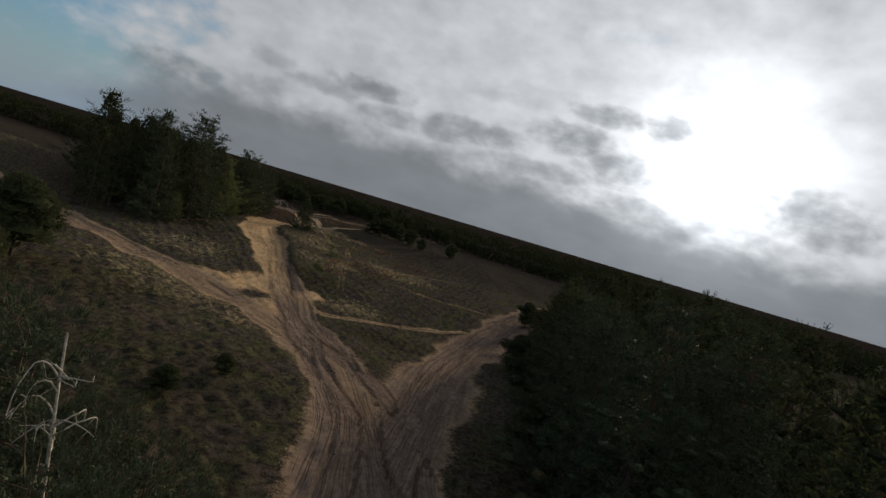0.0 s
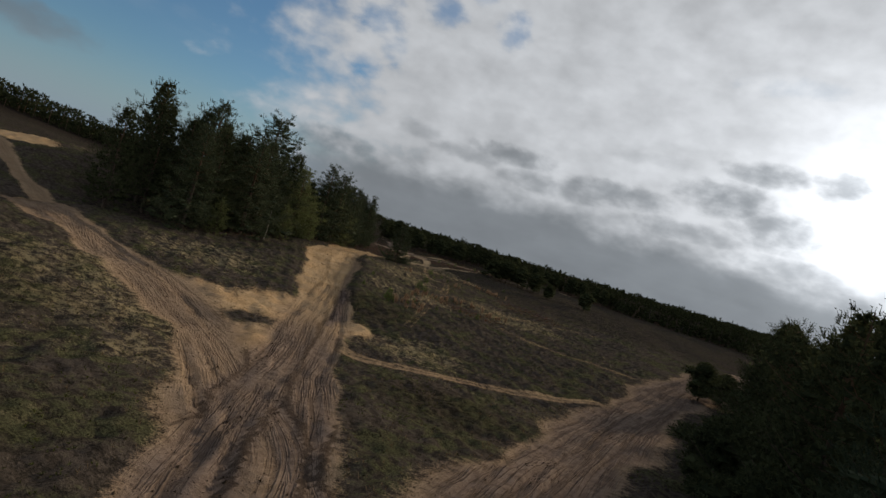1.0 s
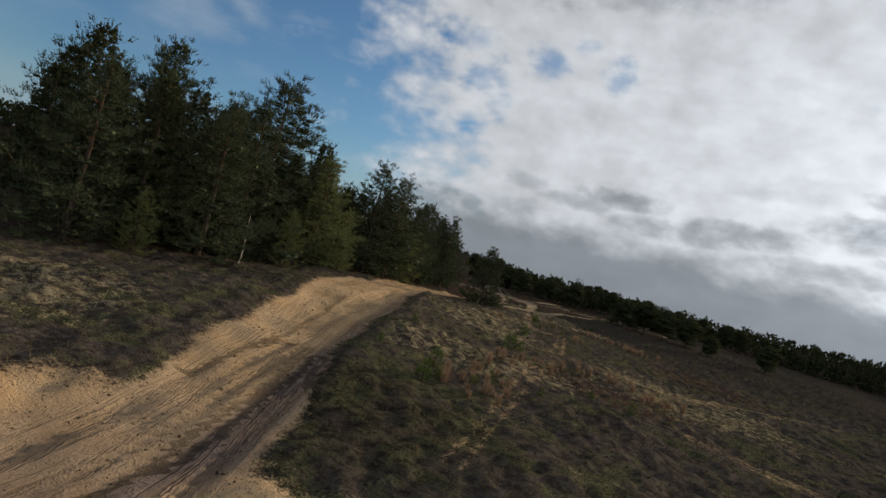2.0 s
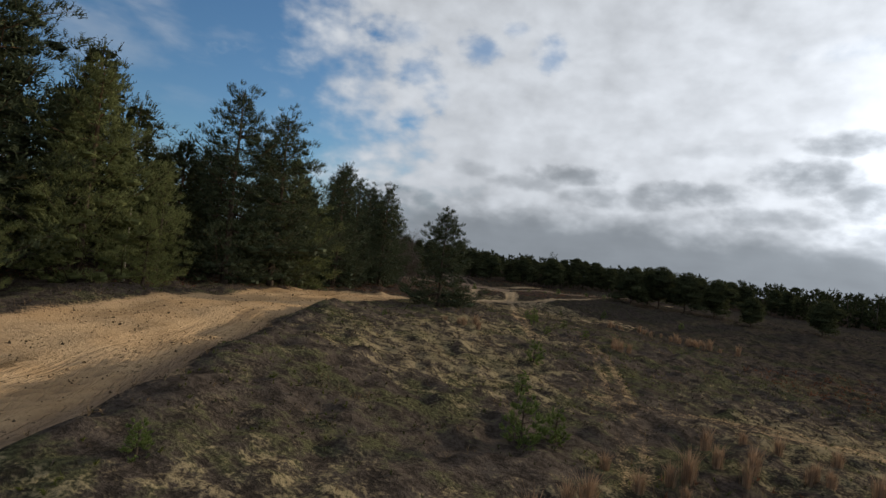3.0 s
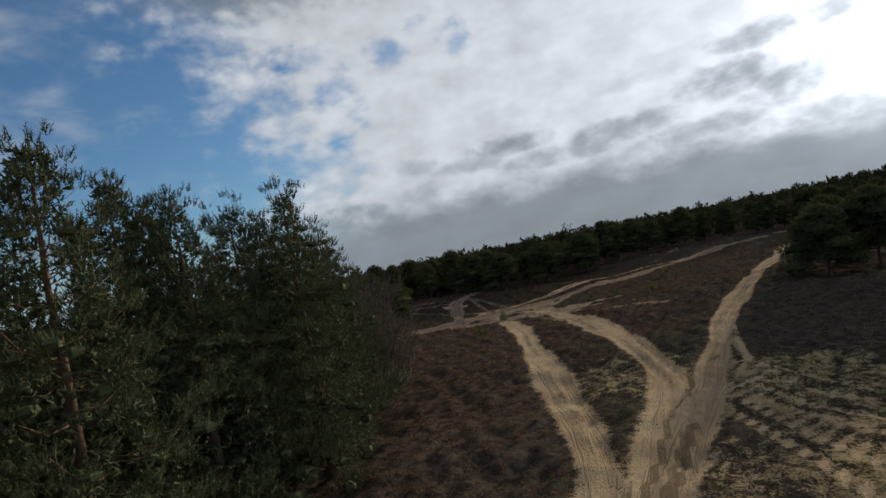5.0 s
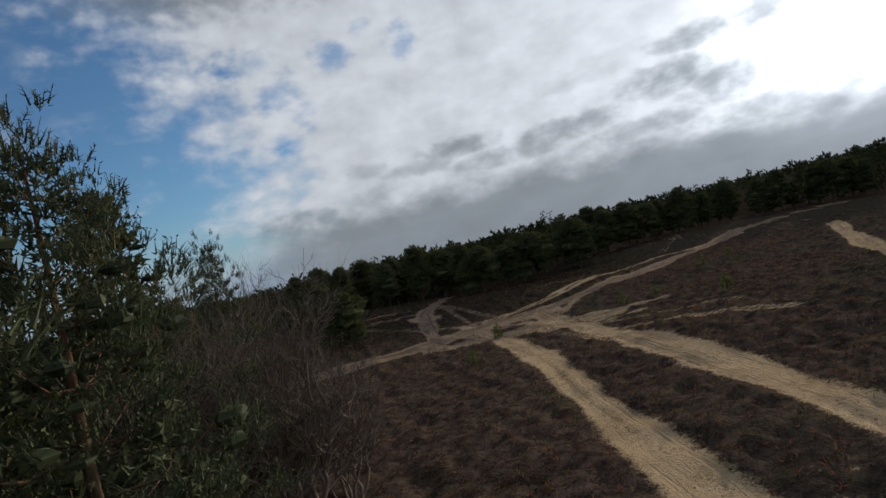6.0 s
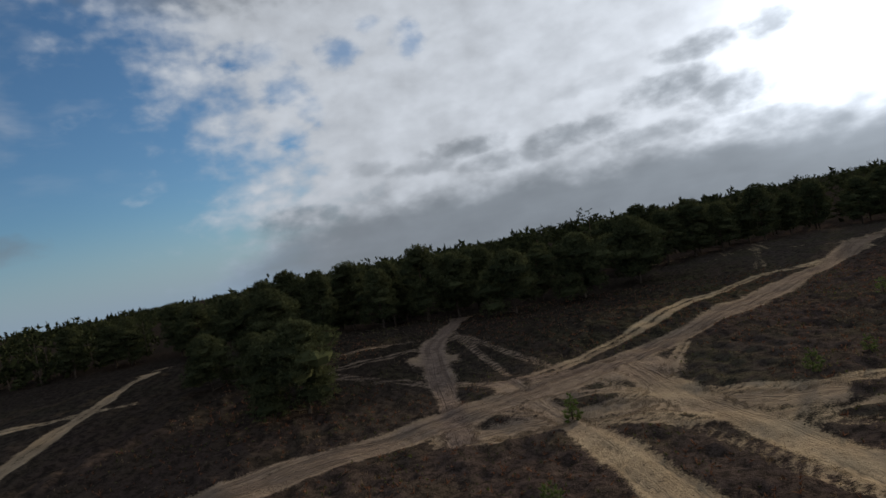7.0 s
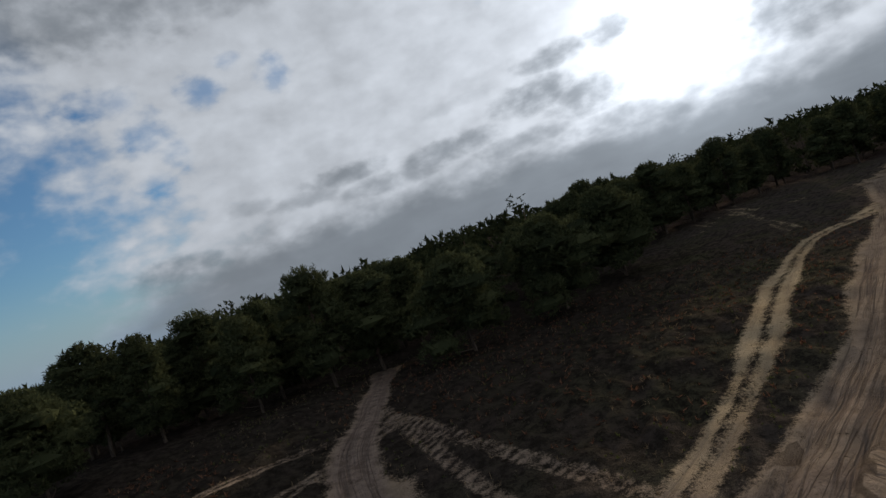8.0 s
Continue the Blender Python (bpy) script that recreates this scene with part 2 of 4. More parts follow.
w = noise_tex(p3, 14.0, 4, 0.6)
finish(mixc(w.step(0.35, 0.65), (0.22, 0.19, 0.15), (0.44, 0.39, 0.32)), 0.8, w, 0.5, 0.01, spec=0.2)

m_grass = material("straw_grass")
rnd = island()
g = mixc(rnd, (0.12, 0.085, 0.050), (0.25, 0.180, 0.108))
finish(g, 0.8, through_light=0.2, spec=0.0)

m_tussock = material("dry_tussock")
finish(mixc(island(), (0.17, 0.110, 0.070), (0.38, 0.260, 0.165)), 0.8, through_light=0.2, spec=0.0)

m_heather = material("heather")
rnd = island()
g = mixc(rnd, (0.060, 0.050, 0.038), (0.150, 0.120, 0.088))
g = mixc(rnd.step(0.62, 0.66) * rnd.step(0.95, 0.9), g, (0.050, 0.060, 0.020))
finish(g, 0.85, through_light=0.15, spec=0.0)

m_moss = material("green_moss_grass")
rnd = island()
finish(mixc(rnd, (0.045, 0.055, 0.016), (0.12, 0.125, 0.038)), 0.8, through_light=0.2, spec=0.0)

m_clod = material("turf_clod")
finish(mixc(island(), (0.030, 0.022, 0.016), (0.10, 0.072, 0.048)), 0.9, spec=0.0)

m_bracken = material("dry_bracken")
rnd = island()
finish(mixc(rnd, (0.075, 0.035, 0.022), (0.19, 0.095, 0.055)), 0.85, through_light=0.2, spec=0.0)


# ---------------------------------------------------------------- mesh helpers
def from_arrays(name, verts, faces, mat, smooth=False):
    """A mesh from arrays: verts (n, 3); faces a list of (m, k) index arrays."""
    me = bpy.data.meshes.new(name)
    faces = [np.asarray(f, dtype=np.int32) for f in faces if len(f)]
    me.vertices.add(len(verts))
    me.vertices.foreach_set("co", np.asarray(verts, dtype=np.float32).ravel())
    sizes = np.concatenate([np.full(len(f), f.shape[1], dtype=np.int32) for f in faces])
    loops = np.concatenate([f.ravel() for f in faces])
    me.loops.add(len(loops))
    me.loops.foreach_set("vertex_index", loops)
    me.polygons.add(len(sizes))
    me.polygons.foreach_set("loop_start", np.concatenate([[0], np.cumsum(sizes)[:-1]]).astype(np.int32))
    me.polygons.foreach_set("use_smooth", np.full(len(sizes), smooth))
    me.update(calc_edges=True)
    me.materials.append(mat)
    return me


class Soup:
    """Collects vertices and faces."""

    def __init__(self):
        self.v, self.tri, self.quad, self.n = [], [], [], 0

    def add(self, v, tri=None, quad=None):
        v = np.asarray(v, dtype=np.float32)
        if tri is not None:
            self.tri.append(np.asarray(tri) + self.n)
        if quad is not None:
            self.quad.append(np.asarray(quad) + self.n)
        self.v.append(v)
        self.n += len(v)

    def mesh(self, name, mat, smooth=False):
        faces = [np.concatenate(f) for f in (self.tri, self.quad) if f]
        return from_arrays(name, np.concatenate(self.v), faces, mat, smooth)


def tube(soup, pts, radii, sides=6):
    """A tapered tube along points."""
    pts = np.asarray(pts, float)
    d = np.gradient(pts, axis=0)
    d /= np.linalg.norm(d, axis=1)[:, None] + 1e-9
    ref = np.array([1.0, 0, 0]) if abs(d[0][2]) > 0.7 else np.array([0, 0, 1.0])
    a = np.cross(d, ref)
    a /= np.linalg.norm(a, axis=1)[:, None] + 1e-9
    b = np.cross(d, a)
    th = np.arange(sides) * 2 * np.pi / sides
    ring = pts[:, None] + np.asarray(radii)[:, None, None] * (a[:, None] * np.cos(th)[None, :, None] + b[:, None] * np.sin(th)[None, :, None])
    k = np.arange(sides)
    quad = []
    for r in range(len(pts) - 1):
        quad.append(np.stack([r * sides + k, r * sides + (k + 1) % sides, (r + 1) * sides + (k + 1) % sides, (r + 1) * sides + k], 1))
    soup.add(ring.reshape(-1, 3), quad=np.concatenate(quad))


def blades(rng, base, axis, length, width, count, spread):
    """Thin leaf triangles: count at each base point, fanned round its axis. Returns vertices and triangles."""
    n = len(base)
    ax = np.repeat(axis, count, 0)
    d = ax + rng.normal(0, spread, (n * count, 3))
    d /= np.linalg.norm(d, axis=1)[:, None] + 1e-9
    side = np.cross(d, rng.normal(0, 1, (n * count, 3)))
    side /= np.linalg.norm(side, axis=1)[:, None] + 1e-9
    L = np.repeat(np.broadcast_to(length, n), count) * rng.uniform(0.65, 1.15, n * count)
    w = np.repeat(np.broadcast_to(width, n), count) * rng.uniform(0.7, 1.3, n * count)
    o = np.repeat(base, count, 0) + ax * (rng.uniform(-0.3, 0.5, n * count) * L)[:, None]
    v = np.stack([o - side * (w / 2)[:, None], o + side * (w / 2)[:, None], o + d * L[:, None]], 1).reshape(-1, 3)
    return v, np.arange(n * count * 3).reshape(-1, 3)

# ---------------------------------------------------------------- the land
MOUNDS = ((-12, 53, -1.06), (4, 62, -0.93), (-1, 34, 0.07), (-68, 82, 3.94), (-33, 79, -0.08), (-39, 124, 0.09), (-22, 98, 1.37), (-13, 77, 0.46),
          (-8, 92, -1.32), (-17, 116, -0.12), (-12, 132, -0.42), (-29, 134, 0.34), (-21, 152, 1.15), (-54, 179, 0.46), (-43, 160, -0.9), (-23, 211, 0.71),
          (-26, 180, 0.01), (-69, 171, 2.14))


# low banks beside the tracks: centre, height, radius
BANKS = ((-25.6, 72.5, 0.4, 3.0), (-30.5, 80.5, 0.35, 3.6), (-35.5, 89, 0.4, 4.2), (-19.5, 78.5, 0.45, 3.6), (-22.8, 87.5, 0.35, 4.0), (-40.5, 178, 0.5, 4.0), (-26, 67, 0.4, 3.0))


def rise(x, y):
    """The height of the land without tracks and roughness."""
    x, y = np.asarray(x, float), np.asarray(y, float)
    z = np.full(x.shape, -0.5)
    for cx, cy, a in MOUNDS:
        z = z + a * np.exp(-((x - cx) ** 2 + (y - cy) ** 2) / 338.0)
    z = z + 9.0 * np.exp(-((x + 195) / 60) ** 2 - ((y - 130) / 60) ** 2)      # a wooded rise far off
    for cx, cy, a, s in BANKS:
        z = z + a * np.exp(-((x - cx) ** 2 + (y - cy) ** 2) / (2 * s * s))
    return z


def wave(x, y, size, seed):
    """Smooth roughness of the land, built from crossed waves."""
    rng = np.random.default_rng(seed)
    z = np.zeros_like(x)
    for k in range(9):
        a, ph = rng.uniform(0, 2 * np.pi, 2)
        f = 2 * np.pi / (size * rng.uniform(0.6, 1.6))
        z += np.sin((x * np.cos(a) + y * np.sin(a)) * f + ph)
    return z / 4.5


def smooth_line(pts, gap=0.4):
    """A rounded line through points, evenly stepped."""
    p = np.array(pts, float)
    q = np.concatenate([[2 * p[0] - p[1]], p, [2 * p[-1] - p[-2]]])
    res = []
    for i in range(1, len(q) - 2):
        n = max(2, int(np.linalg.norm(q[i + 1] - q[i]) / gap))
        t = np.linspace(0, 1, n, endpoint=False)[:, None]
        res.append(0.5 * (2 * q[i] + (q[i + 1] - q[i - 1]) * t + (2 * q[i - 1] - 5 * q[i] + 4 * q[i + 1] - q[i + 2]) * t ** 2
                          + (3 * q[i] - q[i - 1] - 3 * q[i + 1] + q[i + 2]) * t ** 3))
    return np.concatenate(res + [p[-1:]])


# sandy tracks: half width, depth of the ruts, damp and painted shade, how bare, line on the plan
TRACKS = (
    (1.5, 0.10, 1.0, 1.0, ((-0.6, -4), (-0.8, 12), (-1.8, 24), (-4.8, 32.4), (-7.0, 37.6), (-9.9, 44.8), (-12.8, 52), (-14.9, 57), (-17.4, 64))),
    (1.6, 0.07, 0.6, 1.0, ((-15.8, 60.5), (-17.6, 65.2), (-20.7, 72.8), (-23.2, 79.4), (-26.0, 86.1), (-28.0, 90.8), (-30.2, 96.8), (-31.6, 103), (-31.6, 109))),
    (0.62, 0.07, 0.3, 1.0, ((-31.6, 107), (-30.8, 112.4), (-29.4, 118.4), (-28.5, 123), (-27.6, 127.6), (-26.6, 133.4), (-24.9, 142.2), (-21.6, 154), (-17.6, 169.5), (-13, 186))),
    (2.2, 0.10, 0.8, 1.0, ((-0.6, 22), (-3.6, 33), (-6.9, 37.6), (-12.0, 43), (-20.6, 49.4), (-28.4, 52.6), (-36, 55.4))),
    (1.0, 0.05, 0.5, 0.75, ((-33, 54.4), (-40, 57.4), (-47, 61.4), (-56, 66), (-66, 71), (-80, 76))),
    (2.6, 0.10, 1.0, 1.0, ((0, 6), (0.5, 16), (1.7, 26), (2.8, 36), (4.3, 45.5), (6.7, 56), (9.2, 65), (12.2, 74), (15.2, 83), (20, 94), (26, 106))),
    (0.75, 0.03, 0.3, 0.62, ((-11.8, 54.6), (-9.6, 52.6), (-6.6, 53.4), (-1.7, 56.3), (3.6, 60.8))),
    (0.85, 0.06, 0.1, 0.84, ((-29.2, 122), (-28.7, 128), (-29.2, 132.5), (-30.8, 138.4), (-33.6, 147), (-36.4, 155.8), (-38.8, 161.5), (-40.2, 165.6))),
    (0.82, 0.06, 0.1, 0.80, ((-30.4, 113), (-30.9, 121), (-32.9, 129), (-35.3, 137), (-38.2, 147.2), (-40.4, 154), (-42.9, 160), (-45, 163.4))),
    (1.0, 0.05, 0.8, 1.0, ((-72, 141), (-57, 153.6), (-52.2, 158.2), (-47.4, 162.5), (-43.8, 165.6), (-41.0, 168.6), (-36.4, 173.6), (-31.2, 180.6), (-24, 190.2), (-16, 202), (-4, 211))),
    (0.62, 0.05, 0.0, 0.76, ((-43.6, 169), (-41.4, 171.8), (-38.4, 176), (-34.6, 182.2), (-30.4, 187.8), (-26, 190.2), (-22, 193))),
    (0.75, 0.045, 1.0, 0.8, ((-48.4, 162.6), (-49.6, 166), (-51.2, 170.4), (-52.5, 174.6), (-52.8, 178.4), (-53.6, 186))),
    (0.35, 0.05, 0.8, 0.62, ((-44.2, 168.2), (-46.2, 170.7), (-48.2, 172.8), (-50.6, 176.4), (-52.4, 179.5))),
    (0.3, 0.04, 0.8, 0.62, ((-47.6, 169.4), (-49.5, 173), (-51.5, 177.6))),
    (0.35, 0.04, 0.8, 0.62, ((-60.5, 170.6), (-58, 172.5), (-56, 174.6), (-53.7, 176.2))),
    (0.5, 0.04, 0.8, 0.65, ((-57.6, 168), (-56.4, 169.3), (-54.3, 171.8), (-52.9, 174.4))),
    (0.5, 0.04, 0.9, 0.62, ((-58, 168.4), (-54, 167.4), (-50.3, 166.8), (-47.1, 166.1), (-43.8, 167))),
    (0.6, 0.04, 0.3, 0.9, ((-63, 148), (-67, 157.4), (-68.6, 161.8), (-70.6, 167), (-76, 177), (-86, 189))),
    (0.4, 0.03, 0.2, 0.7, ((-82, 158.6), (-74, 162.6), (-69.4, 164.2))),
    (1.1, 0.11, 1.0, 1.0, ((-16.2, 64.4), (-12.4, 56), (-9.1, 47.6), (-6.2, 41), (-3.4, 35.4), (-0.6, 31), (1.6, 26), (2.4, 20))),
    (1.7, 0.012, 0.0, 0.95, ((-19.6, 67.5), (-21.8, 72), (-25.0, 77.4), (-28.0, 83), (-29.8, 88.6), (-31.6, 94.6), (-33.6, 100.6), (-34.2, 106))),
    (0.24, 0.04, 0.0, 0.72, ((-25.6, 136), (-25.7, 131.2), (-24.9, 128.0), (-23.4, 126.4), (-19, 124.6))),
    (0.24, 0.04, 0.0, 0.72, ((-26.5, 131.6), (-25.8, 128.8), (-24.7, 127.1), (-22.8, 125.7), (-18, 123.6))),
    (0.24, 0.04, 0.0, 0.72, ((-26.6, 130.4), (-25.9, 127.5), (-24.6, 125.4), (-22.9, 124.0), (-18, 121.6))),
    (0.24, 0.04, 0.0, 0.70, ((-26.9, 128.6), (-26.0, 126.2), (-24.6, 123.8), (-22.2, 121.6), (-18, 119.2))),
    (0.24, 0.04, 0.0, 0.70, ((-27.0, 127.2), (-25.8, 124.1), (-24.5, 120.6), (-22.6, 117.4), (-19.6, 113.6))),
    (0.24, 0.04, 0.0, 0.70, ((-27.4, 125.8), (-26.2, 122.6), (-25.4, 119.8), (-24.2, 116.2), (-22, 111))),
    (0.24, 0.04, 0.0, 0.62, ((-25.2, 124.0), (-23.8, 120.8), (-21.4, 117.8), (-18, 115))),
    (0.22, 0.04, 0.0, 0.62, ((-24.8, 129.2), (-23.2, 127.4), (-20.6, 126.4), (-16, 125.8))),
    (0.4, 0.03, 0.0, 0.56, ((-27.8, 121), (-25.8, 117), (-23.6, 112), (-21.4, 107), (-19.5, 102))),
    (0.55, 0.02, 0.0, 0.48, ((-10.4, 68), (-11.4, 73.5), (-12.9, 83), (-14.2, 92), (-17, 104))),
    (0.7, 0.02, 0.0, 0.48, ((-12, 92), (-6.4, 94), (-2.3, 98.4), (3, 103.6))),
    (0.7, 0.02, 0.0, 0.5, ((14, 79.5), (8.2, 79), (2.6, 78.3), (-1.5, 79.6))),
    (0.4, 0.04, 0.2, 0.62, ((-40.6, 165), (-39.0, 161.6), (-37.6, 158.0), (-35, 154.4), (-30, 150))),
    (0.4, 0.04, 0.2, 0.62, ((-41.4, 163.8), (-39.8, 159.8), (-37.6, 155.6), (-34.6, 149.4))),
    (0.4, 0.04, 0.2, 0.55, ((-39.4, 165.4), (-38.4, 161.4), (-35.6, 157.8), (-31, 155.2))),
    (0.9, 0.05, 0.5, 0.66, ((-45, 160.8), (-41.4, 161.8), (-38, 160.8))),
    (0.4, 0.05, 0.3, 0.75, ((-45, 163.6), (-42.2, 163.8), (-39.6, 163.2), (-36.6, 161.6))),
    (0.4, 0.05, 0.3, 0.75, ((-44, 160.8), (-41.6, 162.2), (-39.8, 164.4), (-38.6, 168))),
    (0.4, 0.05, 0.3, 0.7, ((-45.4, 162), (-42, 160.6), (-39, 159.2), (-36, 158.8))),
    (0.55, 0.04, 0.1, 0.7, ((-44.4, 160.6), (-42.2, 161.2), (-40.2, 161), (-37.6, 160.2), (-34.6, 160.6))),
    (0.45, 0.02, 0.0, 0.35, ((-23, 118), (-20.2, 134), (-14, 142), (2, 148))),
    (0.55, 0.02, 0.0, 0.5, ((-30, 203), (-26.6, 207), (-24, 211), (-25.6, 205), (-28, 195))),
    (0.6, 0.02, 0.0, 0.5, ((-40, 209), (-32.7, 211), (-20.8, 201), (-14, 196))),
)
# the edge of the far forest
FOREST = ((-260, 60), (-180, 120), (-130, 176), (-108, 193), (-94, 200), (-76, 192), (-64, 186), (-54, 190), (-46, 200), (-35, 208), (-13, 217), (8, 212), (40, 198), (90, 180), (160, 140), (240, 60))
# broad open sand: centre, radius
SANDS = ((-15.5, 56.5, 4.2), (-20, 51.8, 3.2), (-12, 47.5, 3.0), (-31.8, 111.5, 2.2), (-40.6, 166.8, 1.9),
         (-12.6, 58, 2.2), (13.6, 79.4, 2.6), (-51.5, 171, 1.4), (-69, 76, 4))
# thin turf with sand showing: centre, radius
BARES = ((-12.5, 39, 2.2), (-18.5, 44.5, 2.4), (-26, 49, 2.4), (-16, 77, 3.5), (-20, 91, 5), (-22, 96, 3), (-12.4, 81, 3), (-5, 92, 7), (-21, 101, 4), (-18, 43, 6), (-24, 47, 6), (-25, 119, 4), (-22, 122, 5), (-24, 128, 4), (-7, 59, 4), 
         (-30, 131, 3), (-28, 62, 5))
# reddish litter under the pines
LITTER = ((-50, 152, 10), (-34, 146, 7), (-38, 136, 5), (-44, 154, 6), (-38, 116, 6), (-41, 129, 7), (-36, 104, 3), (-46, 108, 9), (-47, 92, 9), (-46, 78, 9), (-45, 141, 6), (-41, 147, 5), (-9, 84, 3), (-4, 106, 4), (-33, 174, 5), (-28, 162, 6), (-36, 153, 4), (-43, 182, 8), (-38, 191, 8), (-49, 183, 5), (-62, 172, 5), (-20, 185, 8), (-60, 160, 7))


# dark mossy turf, and painted forest shade beyond y = 170: centre, radius
MOSS_SHADE = ((-14, 20, 10), (-6, 10, 9), (-24, 34, 7), (-2, 48, 3), (8, 20, 8), (-14, 66, 4), (-62, 173, 8), (-57, 186, 7), (-44, 184, 7), (-38, 192, 8), (-48, 179, 3), (-38, 182, 5), (-46, 175, 3), (-42, 178, 5), (-40, 186, 7), (-47, 188, 5), (-44, 174, 3.5), (-34, 184, 4), (-56, 176, 3))


def spots(x, y, rows):
    m = np.zeros_like(x)
    for cx, cy, r in rows:
        m = np.maximum(m, np.clip(1.6 - np.hypot(x - cx, y - cy) / r, 0, 1))
    return m


def track_field(x, y):
    """Sand 0 to 1, height change, damp and painted shade, and across / along / half width of the strongest track, for
    points of the plan.
    """
    sand_m, dz_t, damp_shade_m, mark_m = (np.zeros_like(x) for _ in range(4))
    uvw = np.zeros((*x.shape, 3))
    for i, (half, depth, wet_shade, strength, pts) in enumerate(TRACKS):
        ln = smooth_line(pts)
        pad = half * 2 + 2
        idx = np.nonzero((x > ln[:, 0].min() - pad) & (x < ln[:, 0].max() + pad) & (y > ln[:, 1].min() - pad) & (y < ln[:, 1].max() + pad))[0]
        tan = np.gradient(ln, axis=0)
        tan /= np.linalg.norm(tan, axis=1)[:, None]
        arc = np.concatenate([[0], np.cumsum(np.linalg.norm(np.diff(ln, axis=0), axis=1))])
        for c in range(0, len(idx), 20000):
            j = idx[c:c + 20000]
            d2 = (x[j, None] - ln[None, :, 0]) ** 2 + (y[j, None] - ln[None, :, 1]) ** 2
            k = d2.argmin(1)
            d = np.sqrt(d2[np.arange(len(j)), k])
            near = d < pad
            j, k, d = j[near], k[near], d[near]
            ox, oy = x[j] - ln[k, 0], y[j] - ln[k, 1]
            across = ox * tan[k, 1] - oy * tan[k, 0]
            along = arc[k] + ox * tan[k, 0] + oy * tan[k, 1]
            hw = half * (1 + 0.18 * np.sin(along * 0.31 + i) + 0.1 * np.sin(along * 0.9 + 2 * i))
            m = np.clip(1.5 - np.abs(across) / hw, 0, 1) * strength
            if half < 0.9:
                m = m * (1 - (0.48 if half < 0.7 else 0.3) * np.exp(-(across / (0.36 * half)) ** 2))      # grass between the wheel marks
            rng = np.random.default_rng(100 + i)
            ruts = np.zeros(len(j))
            n_rut = 4 if i == 1 else 3 if depth < 0.015 else max(2, int(half * 4.4))
            for r in range(n_rut):
                u0 = (-0.25, 0.15, 0.75, 1.15)[r] if i == 1 else (-0.8 + 1.6 * (r + 0.5) / n_rut + rng.uniform(-0.1, 0.1)) * half
                ph = rng.uniform(0, 6.28, 3)
                u = across - u0 - (0.1 if i == 1 else 0.28) * np.sin(along * 0.11 + ph[0]) * half / 2 - 0.12 * np.sin(along * 0.37 + ph[1])
                live = np.clip(0.75 + 0.6 * np.sin(along * 0.13 + ph[2]), 0.15, 1.1)
                wd = rng.uniform(0.08, 0.14)
                ruts += live * (-np.exp(-(u / wd) ** 2) + 0.45 * np.exp(-((np.abs(u) - 2.1 * wd) / wd) ** 2))
            dz_t[j] = np.where(m > sand_m[j] + 0.12, ruts * depth * np.clip(m * 1.5, 0, 1) - 0.10 * min(half, 1.5) * m, dz_t[j] + 0.5 * ruts * depth * m)
            # how strongly the rut bottoms get their painted shade
            mark_m[j] = np.maximum(mark_m[j], np.clip(-ruts, 0, 1) * np.clip(m * 1.5, 0, 1) * (1.6 if i == 1 else 1.0))
            if i == 1:      # the heath stands as a low bank over this side of the track
                side = np.clip((across - 1.35) / 0.9, 0, 1)
                dz_t[j] += 0.34 * side * side * (3 - 2 * side) * np.clip((5.5 - across) / 3, 0, 1) * np.clip((along - 3) / 6, 0, 1) * np.clip((42 - along) / 6, 0, 1)
            better = m > sand_m[j] + 0.12
            jb = j[better]
            uvw[jb] = np.stack([across + i * 7.3, along, np.full(len(j), half)], 1)[better]
            sand_m[j] = np.maximum(sand_m[j], m)
            # track 1: the bank's shade is painted, with damp, along its foot
            wet_shade_here = np.clip((across - 0.7) / 0.5, 0, 1) * np.clip((100 - y[j]) / 12, 0.25, 1) * 1.3 if i == 1 else wet_shade * np.clip((66 - y[j]) / 16, 0.15, 1) if i in (0, 19) else wet_shade
            damp_shade_m[j] = np.maximum(damp_shade_m[j], wet_shade_here * np.clip(1.7 - np.abs(across) / hw, 0, 1))
    return sand_m, dz_t, damp_shade_m, mark_m, uvw


def axis_steps(lo, hi, fine_step):
    """Even steps from lo to hi, growing beyond to the horizon."""
    tail = [fine_step * 1.5]
    while sum(tail) < 2600:
        tail.append(tail[-1] * 1.16)
    t = np.cumsum(tail)
    return np.concatenate([lo - t[::-1], np.arange(lo, hi, fine_step), hi + t])


gx, gy = axis_steps(-72.0, 12.0, 0.21), axis_steps(14.0, 190.0, 0.27)
GX, GY = np.meshgrid(gx, gy)
X, Y = GX.ravel(), GY.ravel()
Z = rise(X, Y)
inner = np.clip(1.3 - np.maximum(np.abs(X + 23) / 160.0, np.abs(Y - 100) / 220.0), 0, 1)
Z += inner * (0.16 * wave(X, Y, 9.0, 1) + 0.06 * wave(X, Y, 2.6, 2))
sand_m, dz_t, damp_shade_m, mark_m, uvw = track_field(X, Y)
open_sand = spots(X, Y, SANDS)
rough_turf = (1 - np.clip(sand_m * 1.6, 0, 1)) * np.clip(inner * 2 - 0.6, 0, 1)
Z += dz_t + rough_turf * (0.085 * wave(X, Y, 1.2, 3) + 0.07 * wave(X, Y, 0.75, 4))
ground_me = from_arrays("ground", np.stack([X, Y, Z], 1),
                        [(np.arange(len(gy) - 1)[:, None, None] * len(gx) + np.arange(len(gx) - 1)[None, :, None]
                          + np.array([0, 1, len(gx) + 1, len(gx)])[None, None]).reshape(-1, 4)], m_ground, True)
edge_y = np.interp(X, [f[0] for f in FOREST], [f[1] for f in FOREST])
